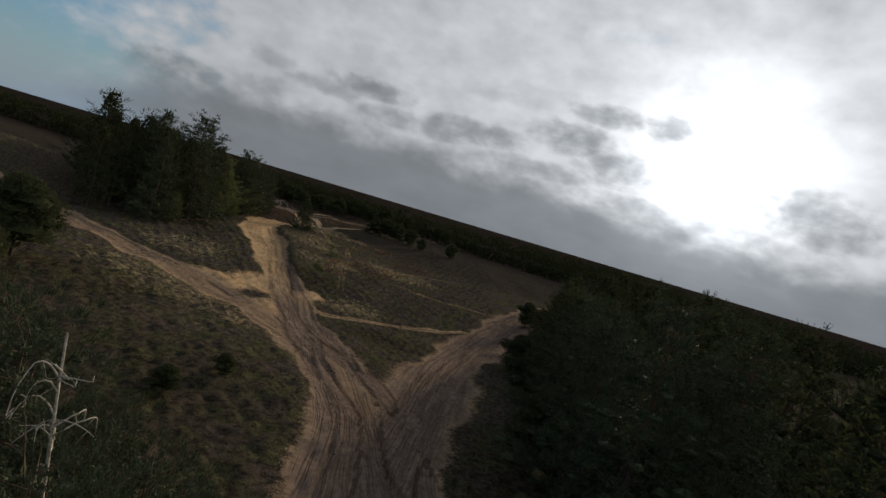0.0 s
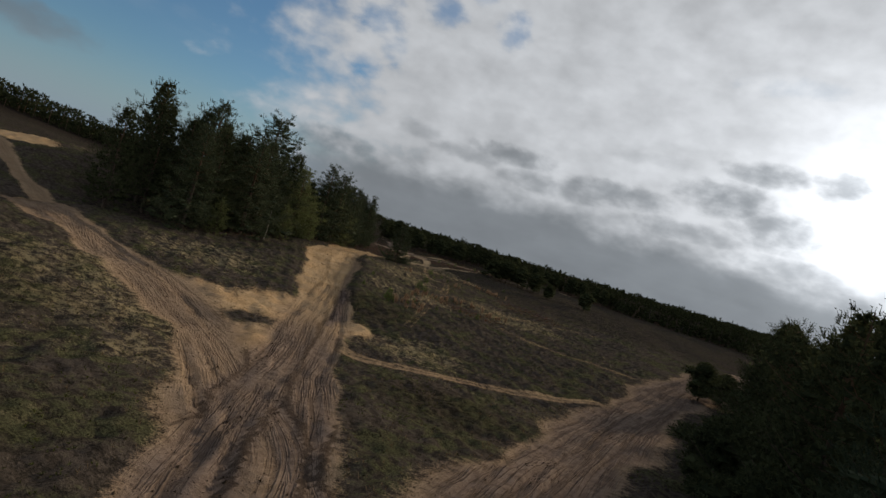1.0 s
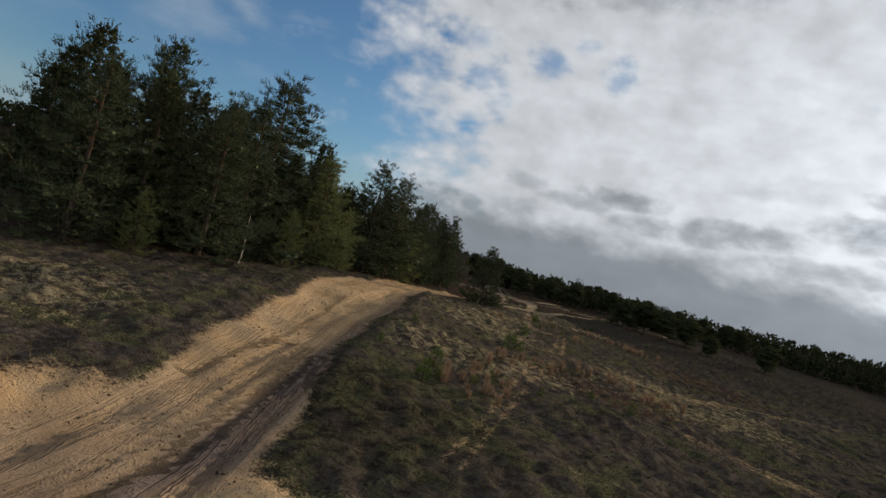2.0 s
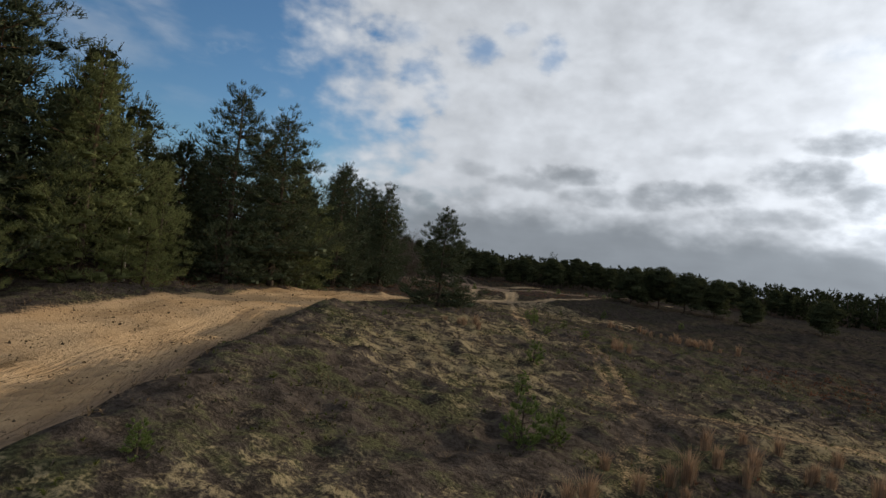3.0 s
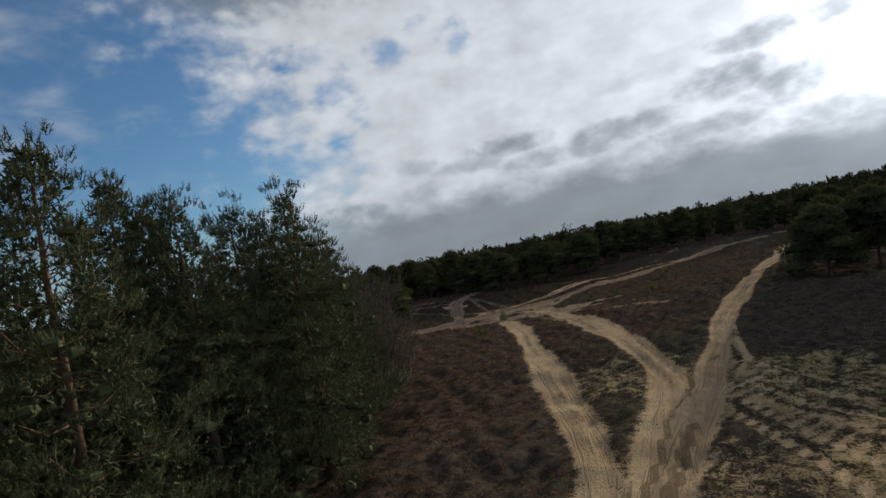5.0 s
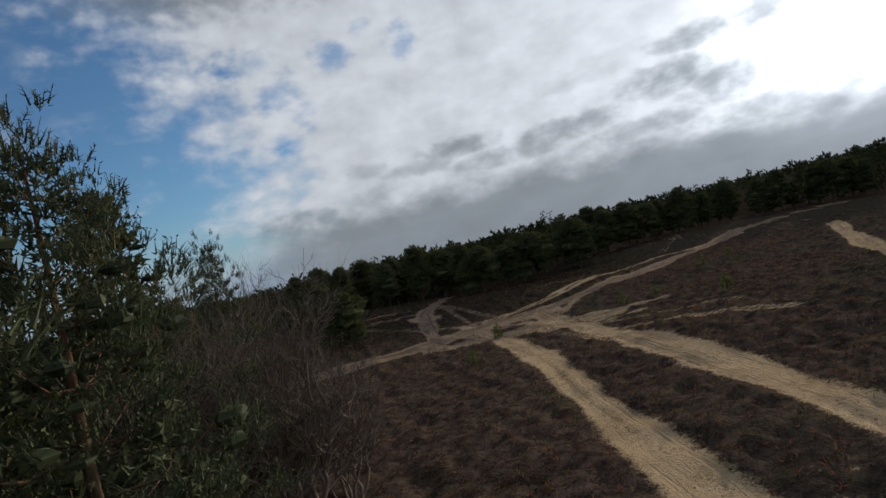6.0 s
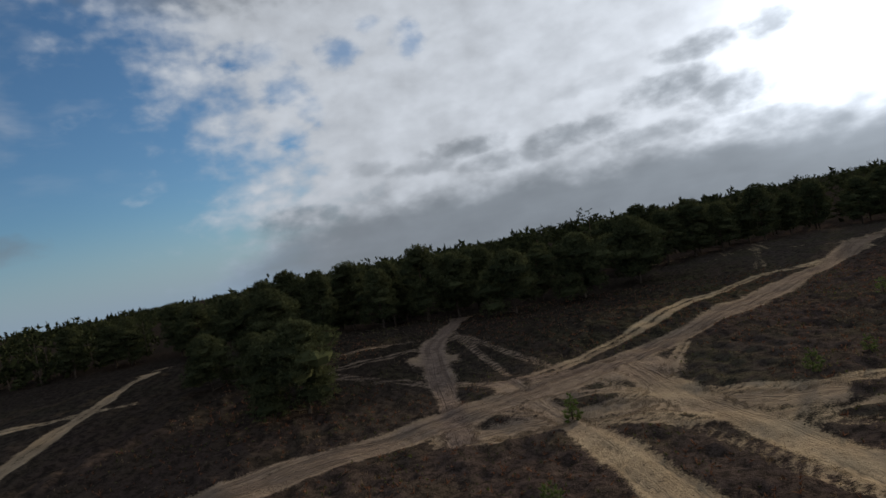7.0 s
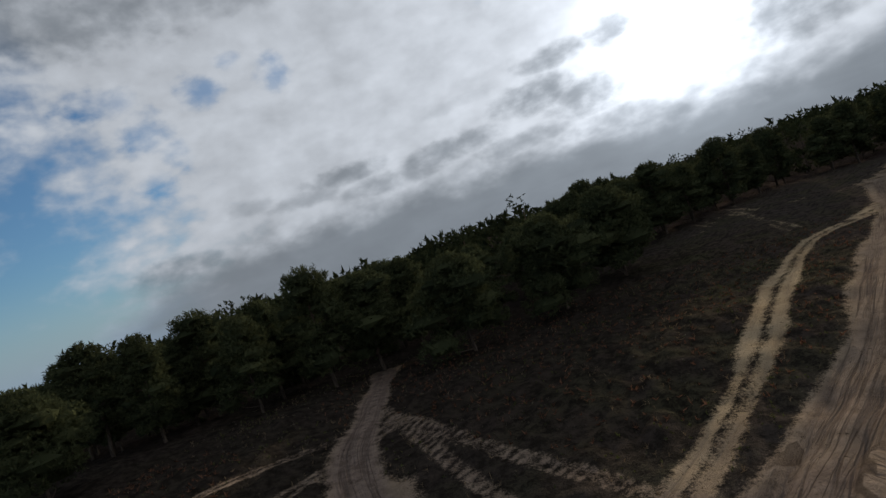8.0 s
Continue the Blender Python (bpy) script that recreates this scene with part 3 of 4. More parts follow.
for nm, val in (("lane", sand_m * (1 - 0.6 * spots(X, Y, ((-33, 90, 3.5), (-34, 96, 3), (-28.5, 82, 2.5), (-31, 87, 3.5))))), ("sand", np.maximum(sand_m, open_sand * 0.9)), ("damp", np.maximum(0.75 * spots(X, Y, ((-46, 164, 5), (-41, 167, 3), (-50, 168, 5), (-53, 158, 4))), damp_shade_m) * (1 - 0.5 * spots(X, Y, ((-26, 84, 12), (-30, 98, 10), (-30, 112, 8), (-27, 128, 10))))),
                # wood: forest floor first, then the painted shade in front of it
                ("wood", np.maximum(np.clip((Y - edge_y - 6) / 12, 0, 1), 0.85 * np.clip((Y - edge_y + 42) / 24, 0, 1) * np.clip((-33 - X) / 8, 0, 1))), ("bare", spots(X, Y, BARES)), ("moss", spots(X, Y, MOSS_SHADE)), ("mark", mark_m), ("pale", np.clip((Y - 108) / 10, 0, 1)), ("litter", np.maximum(spots(X, Y, LITTER), np.clip((Y - edge_y + 4) / 8, 0, 1)))):
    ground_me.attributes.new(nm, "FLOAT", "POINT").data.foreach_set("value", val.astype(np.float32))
ground_me.attributes.new("trk", "FLOAT_VECTOR", "POINT").data.foreach_set("vector", uvw.astype(np.float32).ravel())
tagged(new("ground", ground_me), "undulating heath with brown heather turf and rutted sand tracks", "ground", kind="structure")


def land(x, y):
    """The height of the ground for placing things."""
    x, y = np.atleast_1d(np.asarray(x, float)), np.atleast_1d(np.asarray(y, float))
    i = np.clip(np.searchsorted(gx, x), 1, len(gx) - 1)
    j = np.clip(np.searchsorted(gy, y), 1, len(gy) - 1)
    ZZ = Z.reshape(len(gy), len(gx))
    fx, fy = (x - gx[i - 1]) / (gx[i] - gx[i - 1]), (y - gy[j - 1]) / (gy[j] - gy[j - 1])
    return (ZZ[j - 1, i - 1] * (1 - fx) * (1 - fy) + ZZ[j - 1, i] * fx * (1 - fy) + ZZ[j, i - 1] * (1 - fx) * fy + ZZ[j, i] * fx * fy)


def sandy(x, y):
    """How sandy the ground is at points of the plan."""
    i = np.clip(np.searchsorted(gx, x), 0, len(gx) - 1)
    j = np.clip(np.searchsorted(gy, y), 0, len(gy) - 1)
    return np.maximum(sand_m, open_sand * 0.9)[j * len(gx) + i]

# ---------------------------------------------------------------- pines
def brushes(rng, base, axis, length, needle, width, count):
    """Bottle-brush shoots: needles set along an axis and leaning forward. Returns vertices and triangles."""
    n = len(base)
    ax = np.repeat(axis, count, 0)
    L = np.repeat(length, count)
    s = np.tile(np.linspace(0.0, 1.0, count), n) + rng.uniform(-0.06, 0.06, n * count)
    side = np.cross(ax, rng.normal(0, 1, (n * count, 3)))
    side /= np.linalg.norm(side, axis=1)[:, None] + 1e-9
    d = ax * rng.uniform(0.45, 1.0, (n * count, 1)) + side
    d /= np.linalg.norm(d, axis=1)[:, None]
    w = np.cross(d, rng.normal(0, 1, (n * count, 3)))
    w *= (width * rng.uniform(0.7, 1.3, n * count) / (np.linalg.norm(w, axis=1) + 1e-9) / 2)[:, None]
    o = np.repeat(base, count, 0) + ax * (s * L)[:, None]
    tip = o + d * (needle * rng.uniform(0.75, 1.2, n * count) * (1.1 - 0.35 * s))[:, None]
    return np.stack([o - w, o + w, tip], 1).reshape(-1, 3), np.arange(n * count * 3).reshape(-1, 3)


def candles(rng, base, axis, length, fat):
    """The dense needle bodies of shoots: three-sided spindles. Returns vertices and triangles."""
    n = len(base)
    a = np.cross(axis, rng.normal(0, 1, (n, 3)))
    a /= np.linalg.norm(a, axis=1)[:, None] + 1e-9
    b = np.cross(axis, a)
    r = (length * fat * rng.uniform(0.75, 1.25, n))[:, None]
    foot = base + axis * (length * 0.1)[:, None]
    ring = [foot + (a * math.cos(q) + b * math.sin(q)) * r for q in (0.0, 2.094, 4.189)]
    v = np.stack(ring + [base + axis * (length * 1.12)[:, None]], 1).reshape(-1, 3)
    k = np.arange(n)[:, None] * 4
    return v, np.concatenate([k + np.array([[0, 1, 3]]), k + np.array([[1, 2, 3]]), k + np.array([[2, 0, 3]])])


def lump(soup, rng, c, r, n=6):
    """A small uneven knot of dense foliage."""
    th = np.arange(n) * 2 * math.pi / n + rng.uniform(0, 1)
    ring = [np.column_stack([np.cos(th) * w, np.sin(th) * w, np.full(n, u)]) * r * rng.uniform(0.65, 1.1, (n, 1)) + c for u, w in ((-0.45, 0.75), (0.15, 1.0), (0.65, 0.7))]
    v = np.concatenate([[c - [0, 0, 0.5 * r[2]]]] + ring + [[c + [0, 0, 0.85 * r[2]]]])
    k = np.arange(n)
    tri = np.concatenate([np.stack([np.zeros(n, int), 1 + (k + 1) % n, 1 + k], 1), np.stack([np.full(n, 3 * n + 1), 1 + 2 * n + k, 1 + 2 * n + (k + 1) % n], 1)])
    quad = np.concatenate([np.stack([1 + g * n + k, 1 + g * n + (k + 1) % n, 1 + (g + 1) * n + (k + 1) % n, 1 + (g + 1) * n + k], 1) for g in (0, 1)])
    soup.add(v, tri=tri, quad=quad)


def pine_meshes(seed, height, reach, low, clumps, tuft, per_shoot, shoot_len, needle, blade_w, whorl_gap, needles, full=0.72, inside=300, core=0.6, body=1.0, fat=0.13, knot=0.13):
    """Trunk, branchwork and crown of a pine: height, longest limb, height of the lowest limb, leafy pads on a long limb, shoots a pad, needle blades a shoot."""
    rng = np.random.default_rng(seed)
    trunk, limbs, crown = Soup(), Soup(), Soup()
    n = 12
    h = np.linspace(-0.4, height * 0.97, n)
    bend = np.cumsum(rng.normal(0, 0.03, (n, 2)), 0) * height / 12
    bend -= bend[1]
    axis = np.column_stack([bend, h])
    r0 = 0.015 * height + 0.02
    tube(trunk, axis, r0 * (1 - 0.93 * np.clip(h / height, 0, 1)) * np.where(h < 0.3, 1.25, 1.0), 8)

    def on_axis(z):
        return np.array([np.interp(z, h, axis[:, 0]), np.interp(z, h, axis[:, 1]), z])

    B, A, Ls = [], [], []
    z = low
    lop = rng.uniform(0.8, 1.2, 8)
    while z < height * 0.985:
        f = (z - low) / (height - low)
        count = rng.integers(5, 8) if f < 0.85 else rng.integers(3, 6)
        turn = rng.uniform(0, 6.28)
        whorl = rng.uniform(0.78, 1.12)
        for k in range(count):
            if rng.random() < 0.06:
                continue
            th = turn + k * 6.283 / count + rng.normal(0, 0.25)
            prof = (1 - f) ** full * (0.72 + 0.28 * min(1, f / 0.2)) + 0.05
            L = reach * prof * whorl * rng.uniform(0.72, 1.15) * lop[int(th * 8 / 6.283) % 8]
            up = 0.05 + 0.6 * f ** 1.5 + rng.normal(0, 0.09)
            m = 7 if height > 2 else 6
            s = np.linspace(0, 1, m)
            out_d = np.array([math.cos(th), math.sin(th)])
            p = np.zeros((m, 3))
            sway = np.cumsum(rng.normal(0, 0.05, m)) * L
            p[:, 0] = out_d[0] * s * L - out_d[1] * sway
            p[:, 1] = out_d[1] * s * L + out_d[0] * sway
            p[:, 2] = L * (up * s - 0.25 * (1 - f) * np.sin(s * 3.14) + 0.14 * s ** 3)
            p += on_axis(z + rng.uniform(-0.15, 0.15))
            tube(limbs, p[::2] if height > 2 else p[::5], ((0.008 + 0.011 * L) * (1 - 0.8 * s) * 0.9)[::2 if height > 2 else 5], 3)
            pads = max(1, round(clumps * (L / reach) ** 0.8))
            for k0 in range(pads):
                u0 = 1.0 - 0.7 * (k0 + rng.uniform(-0.3, 0.3)) / pads if k0 else 0.97
                c = np.array([np.interp(u0, s, p[:, q]) for q in range(3)])
                lat = (0.0 if k0 == 0 else (-1) ** k0 * rng.uniform(0.08, 0.40) * L * (1.2 - u0 * 0.75))
                c += [-out_d[1] * lat, out_d[0] * lat, 0.06 * abs(lat) + rng.normal(0, 0.01 * height)]
                r = np.array([1.0, 1.0, rng.uniform(0.38, 0.55)]) * (0.012 * height + knot * L) * rng.uniform(0.75, 1.2)
                if f < 0.82 and u0 < 0.74:
                    lump(crown, rng, c, r * [0.55, 0.55, 0.75], 5)
                n_s = int(tuft * (r[0] / (0.045 * height)) ** 1.3) + 3
                d = rng.normal(0, 1, (n_s, 3)) + [out_d[0] * 0.3, out_d[1] * 0.3, 0.3]
                d *= (rng.uniform(0.15, 1.0, n_s) / np.linalg.norm(d, axis=1))[:, None]
                ax = d * [0.6, 0.6, 0.4] + [out_d[0] * 0.35, out_d[1] * 0.35, 0.6 + 0.8 * f * f] + rng.normal(0, 0.2, (n_s, 3))
                ax /= np.linalg.norm(ax, axis=1)[:, None]
                B.append(c + d * r), A.append(ax), Ls.append(shoot_len * rng.uniform(0.6, 1.15, n_s))
        z += whorl_gap * rng.uniform(0.8, 1.2) * (1 - 0.35 * f)
    top = on_axis(height * 0.96)
    nl = 7
    lead = np.stack([top[0] + rng.normal(0, 0.012 * height, nl), top[1] + rng.normal(0, 0.012 * height, nl), np.linspace(height * 0.90, height - shoot_len, nl)], 1)
    B.append(lead), A.append(np.tile([0.0, 0, 1], (nl, 1))), Ls.append(np.full(nl, shoot_len))
    v, t = brushes(rng, np.concatenate(B), np.concatenate(A), np.concatenate(Ls), needle, blade_w, per_shoot)
    crown.add(v, tri=t)
    if fat:
        v, t = candles(rng, np.concatenate(B), np.concatenate(A), np.concatenate(Ls), fat)
        crown.add(v, tri=t)
    # the shaded inner foliage nearer the trunk: short dense shoots
    def girth(f):
        return reach * ((1 - f) ** full * (0.72 + 0.28 * np.minimum(1, f / 0.2)))

    ns = inside
    fz = rng.uniform(0, 0.95, ns) ** 1.15
    ti = rng.uniform(0, 6.28, ns)
    ri = girth(fz) * core * np.sqrt(rng.uniform(0.25, 1.1, ns))
    zi = low + fz * (height - low)
    mid_s = np.column_stack([np.cos(ti) * ri + np.interp(zi, h, axis[:, 0]), np.sin(ti) * ri + np.interp(zi, h, axis[:, 1]), zi])
    ax = np.column_stack([np.cos(ti), np.sin(ti), rng.uniform(0.0, 0.9, ns)]) + rng.normal(0, 0.35, (ns, 3))
    v, t = brushes(rng, mid_s, ax / np.linalg.norm(ax, axis=1)[:, None], (0.012 * height + 0.06) * body * rng.uniform(0.7, 1.2, ns), 1.6 * needle, 3.2 * blade_w, 4)
    crown.add(v, tri=t)
    return trunk.mesh("trunk", m_bark, True), limbs.mesh("branchwork", m_bark, True), crown.mesh("crown", needles)


def puff_pine_meshes(seed, height, reach, low, pads, blades_each, blade, needles):
    """Trunk, limbs and crown of a round-headed pine: the crown is made of leafy pads on spreading limbs."""
    rng = np.random.default_rng(seed)
    trunk, limbs, crown = Soup(), Soup(), Soup()
    h = np.linspace(-0.4, height * 0.9, 9)
    bend = np.cumsum(rng.normal(0, 0.06, (9, 2)), 0) * height / 9
    bend -= bend[1]
    axis = np.column_stack([bend, h])
    tube(trunk, axis, (0.016 * height + 0.03) * (1 - 0.85 * np.clip(h / height, 0, 1)), 7)
    B, A, Ls = [], [], []
    tube(limbs, axis, np.full(9, 0.02), 4)
    for k in range(pads):
        f = (k + 0.5) / pads
        z = low + (height * 0.93 - low) * f ** 0.85
        q = reach * (1 - 0.85 * max(0.0, f - 0.25) ** 1.4) * rng.uniform(0.25, 0.8) * (0.25 if f > 0.9 else 1)
        t = k * 2.4 + rng.normal(0, 0.4)
        c = np.array([np.interp(z, h, axis[:, 0]) + math.cos(t) * q, np.interp(z, h, axis[:, 1]) + math.sin(t) * q, z])
        r = np.array([1, 1, rng.uniform(0.42, 0.62)]) * reach * rng.uniform(0.30, 0.48)
        root = np.array([np.interp(z - 0.35 * q, h, axis[:, 0]), np.interp(z - 0.35 * q, h, axis[:, 1]), z - 0.35 * q])
        tube(limbs, [root, (root + c) / 2 + [0, 0, -0.08 * q], c], (0.05, 0.035, 0.015), 4)
        lump(crown, rng, c, r * 0.85, 8)
        d = rng.normal(0, 1, (blades_each, 3)) + [0, 0, 0.35]
        d /= np.linalg.norm(d, axis=1)[:, None]
        B.append(c + d * r * rng.uniform(0.72, 1.02, (blades_each, 1)))
        ax = d * [0.8, 0.8, 0.5] + [0, 0, 0.55]
        A.append(ax / np.linalg.norm(ax, axis=1)[:, None])
        Ls.append(np.full(blades_each, blade) * rng.uniform(0.7, 1.2, blades_each))
    B, A, Ls = np.concatenate(B), np.concatenate(A), np.concatenate(Ls)
    v, t = brushes(rng, B, A, Ls * 0.7, blade * 0.75, blade * 0.22, 5)
    crown.add(v, tri=t)
    return trunk.mesh("trunk", m_bark, True), limbs.mesh("branchwork", m_bark, True), crown.mesh("crown", needles)


def pine(kit, x, y, size, turn, label, group="", squash=1.0):
    """A pine on the ground, scaled to its height."""
    e = new("pine_tree")
    e.matrix_world = Matrix.LocRotScale((x, y, float(land(x, y)[0]) - 0.05), Euler((0, 0, turn)), (size * squash, size * squash, size))
    for nm, me in zip(("trunk", "branchwork", "crown"), kit):
        part_ob = new(nm, me)
        part_ob.parent = e
    return tagged(e, label, "tree", group)


KIT_NEAR = [pine_meshes(s, 10.0, rc, lo, 7.5, 16, 9, 0.25, 0.105, 0.017, 0.74, m_needle, fl, 1800, 0.60, 1.0, 0.07) for s, lo, rc, fl in ((11, 0.7, 3.5, 0.84), (12, 1.2, 3.3, 0.74), (13, 0.6, 3.6, 0.92))]
KIT_MID = [pine_meshes(s, 10.0, 3.2, lo, 3.8, 9, 2, 0.32, 0.16, 0.060, 0.80, m_needle_dark, 0.78, 600, 0.62, 1.2, 0.07, 0.14) for s, lo in ((21, 1.3), (22, 1.0), (23, 1.7))]
KIT_YOUNG = [pine_meshes(s, 5.0, 1.6, 0.2, 5.0, 10, 10, 0.20, 0.09, 0.013, 0.40, m_needle_young_sunlit, 0.8, 400, 0.5, 1.0, 0.06) for s in (31, 32)]
KIT_LONE = pine_meshes(41, 6.0, 2.5, 0.2, 9.5, 17, 20, 0.18, 0.062, 0.008, 0.38, m_needle, 0.84, 2600, 0.62, 0.8, 0.07, 0.11)
KIT_SHRUB = [puff_pine_meshes(s, 5.0, 2.7, 0.7, 17, 120, 0.34, m_needle_dark) for s in (51, 52)]
KIT_BUSH = [pine_meshes(s, 5.0, 2.3, 0.3, 5.0, 11, 6, 0.20, 0.09, 0.017, 0.52, m_needle, 0.42, 800, 0.62, 1.0, 0.07) for s in (55, 56)]
# A grove pine whose sunlit look is put into lighter needles.
KIT_SUNLIT = pine_meshes(14, 10.0, 3.4, 0.9, 6.8, 17, 10, 0.25, 0.105, 0.017, 0.72, m_needle_young_sunlit, 0.86, 1800, 0.62, 1.0, 0.07)
KIT_FOREST = [puff_pine_meshes(s, 7.0, rc, 1.0, 18, 75, 0.42, m_needle_dark) for s, rc in ((71, 2.5), (72, 2.9), (73, 2.3), (74, 2.7))]
KIT_SAPLING = [pine_meshes(s, 1.0, 0.46, 0.04, 2, 5, 8, 0.13, 0.06, 0.012, 0.15, m_sapling, 0.6, 20, 0.5) for s in (61, 62)]

rng = np.random.default_rng(5)
# the pines along the edge of the grove: place and height
EDGE = ((-37.4, 99.1, 11.7), (-36.9, 102.6, 11.2), (-39.1, 113.2, 10.6), (-39.6, 122.0, 9.9), (-40.2, 86.2, 15.0), (-41.2, 75.9, 14.2), (-48.4, 75.2, 14.2),
        (-36.6, 89.5, 9.5), (-37.2, 81.5, 12.0), (-35.4, 77.0, 11.0), (-39.4, 107.0, 9.8), (-42.3, 117.6, 11.0), (-40.6, 118.2, 9.8), (-40.9, 120.8, 9.6), (-44.6, 121.0, 10.6), (-42.8, 124.8, 10.0), (-41.5, 127.0, 9.0), (-45.4, 98.6, 10.8), (-36.6, 69.0, 10.5),
        (-46.8, 133.2, 10.0), (-41.2, 111.2, 8.9))
for k, (x, y, hgt) in enumerate(EDGE):
    pine(KIT_SUNLIT if (x, y) in ((-39.4, 107.0), (-36.6, 89.5)) else (KIT_MID if x < -44 else KIT_NEAR)[k % 3], x, y, hgt / 10, rng.uniform(0, 6.28), "dark green pine with dense crown at the edge of the grove", "pines of the grove", 1.45 if y == 86.2 else rng.uniform(1.08, 1.25) if y < 108 else rng.uniform(0.92, 1.02))
spots_used = [e[:2] for e in EDGE]
tries = 0
while len(spots_used) < 76 and tries < 5000:
    tries += 1
    x, y = rng.uniform(-66, -34), rng.uniform(64, 138)
    right_edge = np.interp(y, (64, 76, 90, 100, 125, 138), (-40, -37, -38.5, -40, -43, -49))
    if x > right_edge or x < right_edge - 13 or x < 3.4 - 0.66 * (y + 4.2) or min(math.hypot(x - a, y - b) for a, b in spots_used) < 2.5:
        continue
    spots_used.append((x, y))
    hgt = np.interp(y, (63, 80, 100, 130), (10.8, 11.6, 9.6, 8.2)) * rng.uniform(0.86, 1.10)
    pine(KIT_MID[len(spots_used) % 3], x, y, hgt / 10, rng.uniform(0, 6.28), "dark green pine inside the grove", "pines of the grove")

pine(KIT_NEAR[1], -50.5, 142.1, 0.92, 1.0, "slim dark pine behind leafless shrubs", "pines of the grove", 0.62)
pine(KIT_LONE, -26.65, 106.2, 1.04, 0.6, "lone young pine with dense needles beside the sand track")
for x, y, hgt in ((-36.0, 93.0, 5.6), (-34.6, 91.2, 3.4), (-34.6, 84.2, 4.4), (-35.0, 72.0, 4.0)):
    pine(KIT_YOUNG[int(hgt) % 2], x, y, hgt / 5, rng.uniform(0, 6.28), "young bright green pine in front of the grove", "young pines")

# the second grove, close to the start
spots_used = []
tries = 0
rng = np.random.default_rng(8)
while len(spots_used) < 35 and tries < 5000:
    tries += 1
    x, y = rng.uniform(6, 46), rng.uniform(10, 78)
    if len(spots_used) < 13:  # the closed outer row comes first
        y = 19 + 4.6 * len(spots_used) + rng.uniform(-0.6, 0.6)
    left_edge = np.interp(y, (10, 26, 40, 52, 69, 78), (8.6, 9.4, 11.5, 13.2, 17.0, 21))
    size = rng.uniform(0.98, 1.17)
    if len(spots_used) < 13:
        x = left_edge + rng.uniform(0.1, 1.6)
        size = np.interp(y, (19, 23, 28, 42, 47, 56, 74), (1.10, 1.0, 0.93, 0.90, 0.84, 0.88, 0.93)) * rng.uniform(0.95, 1.05)
    elif len(spots_used) < 16:  # behind it, towards the start
        x, y = ((14.8, 20.5), (15.6, 27.0), (19.5, 31.5))[len(spots_used) - 13]
    if x < left_edge or x > left_edge + 24 or min([math.hypot(x - a, y - b) for a, b in spots_used] + [99]) < 3.2:
        continue
    spots_used.append((x, y))
    pine((KIT_NEAR if y < 34 and x < left_edge + 4 else KIT_MID)[len(spots_used) % 3], x, y, size, rng.uniform(0, 6.28), "dark pine of the dense grove by the track fork", "pines by the fork", 1.22)
for x, y, hgt in ((14.6, 75.6, 3.4), (17.0, 78.0, 2.8), (9.8, 46.0, 3.6), (9.2, 38.0, 3.4), (8.2, 27.0, 3.0)):
    pine(KIT_SHRUB[int(hgt * 10) % 2], x, y, hgt / 5, rng.uniform(0, 6.28), "low bushy dark pine beside the sand track", "bushy pines")
# bushy young pines under the start of the flight
for x, y, hgt in ((-4.5, 4.5, 6.0), (-7.6, 8.2, 6.6), (-9.9, 11.0, 6.2), (-8.6, 6.0, 6.4), (-3.9, 7.4, 4.9), (-2.2, 6.8, 4.5), (-5.6, 9.4, 4.4), (-4.4, 11.4, 2.0), (-9.0, 14.5, 2.6), (-13.6, 13.6, 4.6), (-28.6, 36.0, 5.6), (-32.0, 35.0, 4.8), (-27.2, 31.0, 3.4), (-9.6, 21.0, 1.4), (-8.6, 25.5, 1.2)):
    pine(KIT_BUSH[int(hgt * 10) % 2] if y < 20 else KIT_SHRUB[0], x, y, hgt / 5, rng.uniform(0, 6.28), "bushy green young pine on rough turf", "bushy young pines", 0.85 if y < 20 and hgt > 4 else 1.1)
# dark pines standing free on the heath
for x, y, hgt in ((-18.2, 148.0, 4.4), (-15.0, 149.5, 5.0), (-12.0, 148.2, 4.6), (-8.6, 150.5, 4.4), (-16.5, 153.0, 4.8), (-5.0, 147.0, 3.2), (3.0, 152.0, 4.0), (-55.2, 162.9, 4.3), (-57.6, 164.4, 3.4), (-62.6, 166.0, 3.0), (-60.6, 167.6, 2.6),
                  (-48.5, 186.0, 5.0), (-43.0, 190.0, 5.5), (-38.0, 196.0, 6.0), (-65.0, 177.0, 4.4)):
    pine(KIT_SHRUB[int(hgt * 10) % 2], x, y, hgt / 5, rng.uniform(0, 6.28), "spreading dark pine standing free on the heath", "free pines")

# far forest round the heath


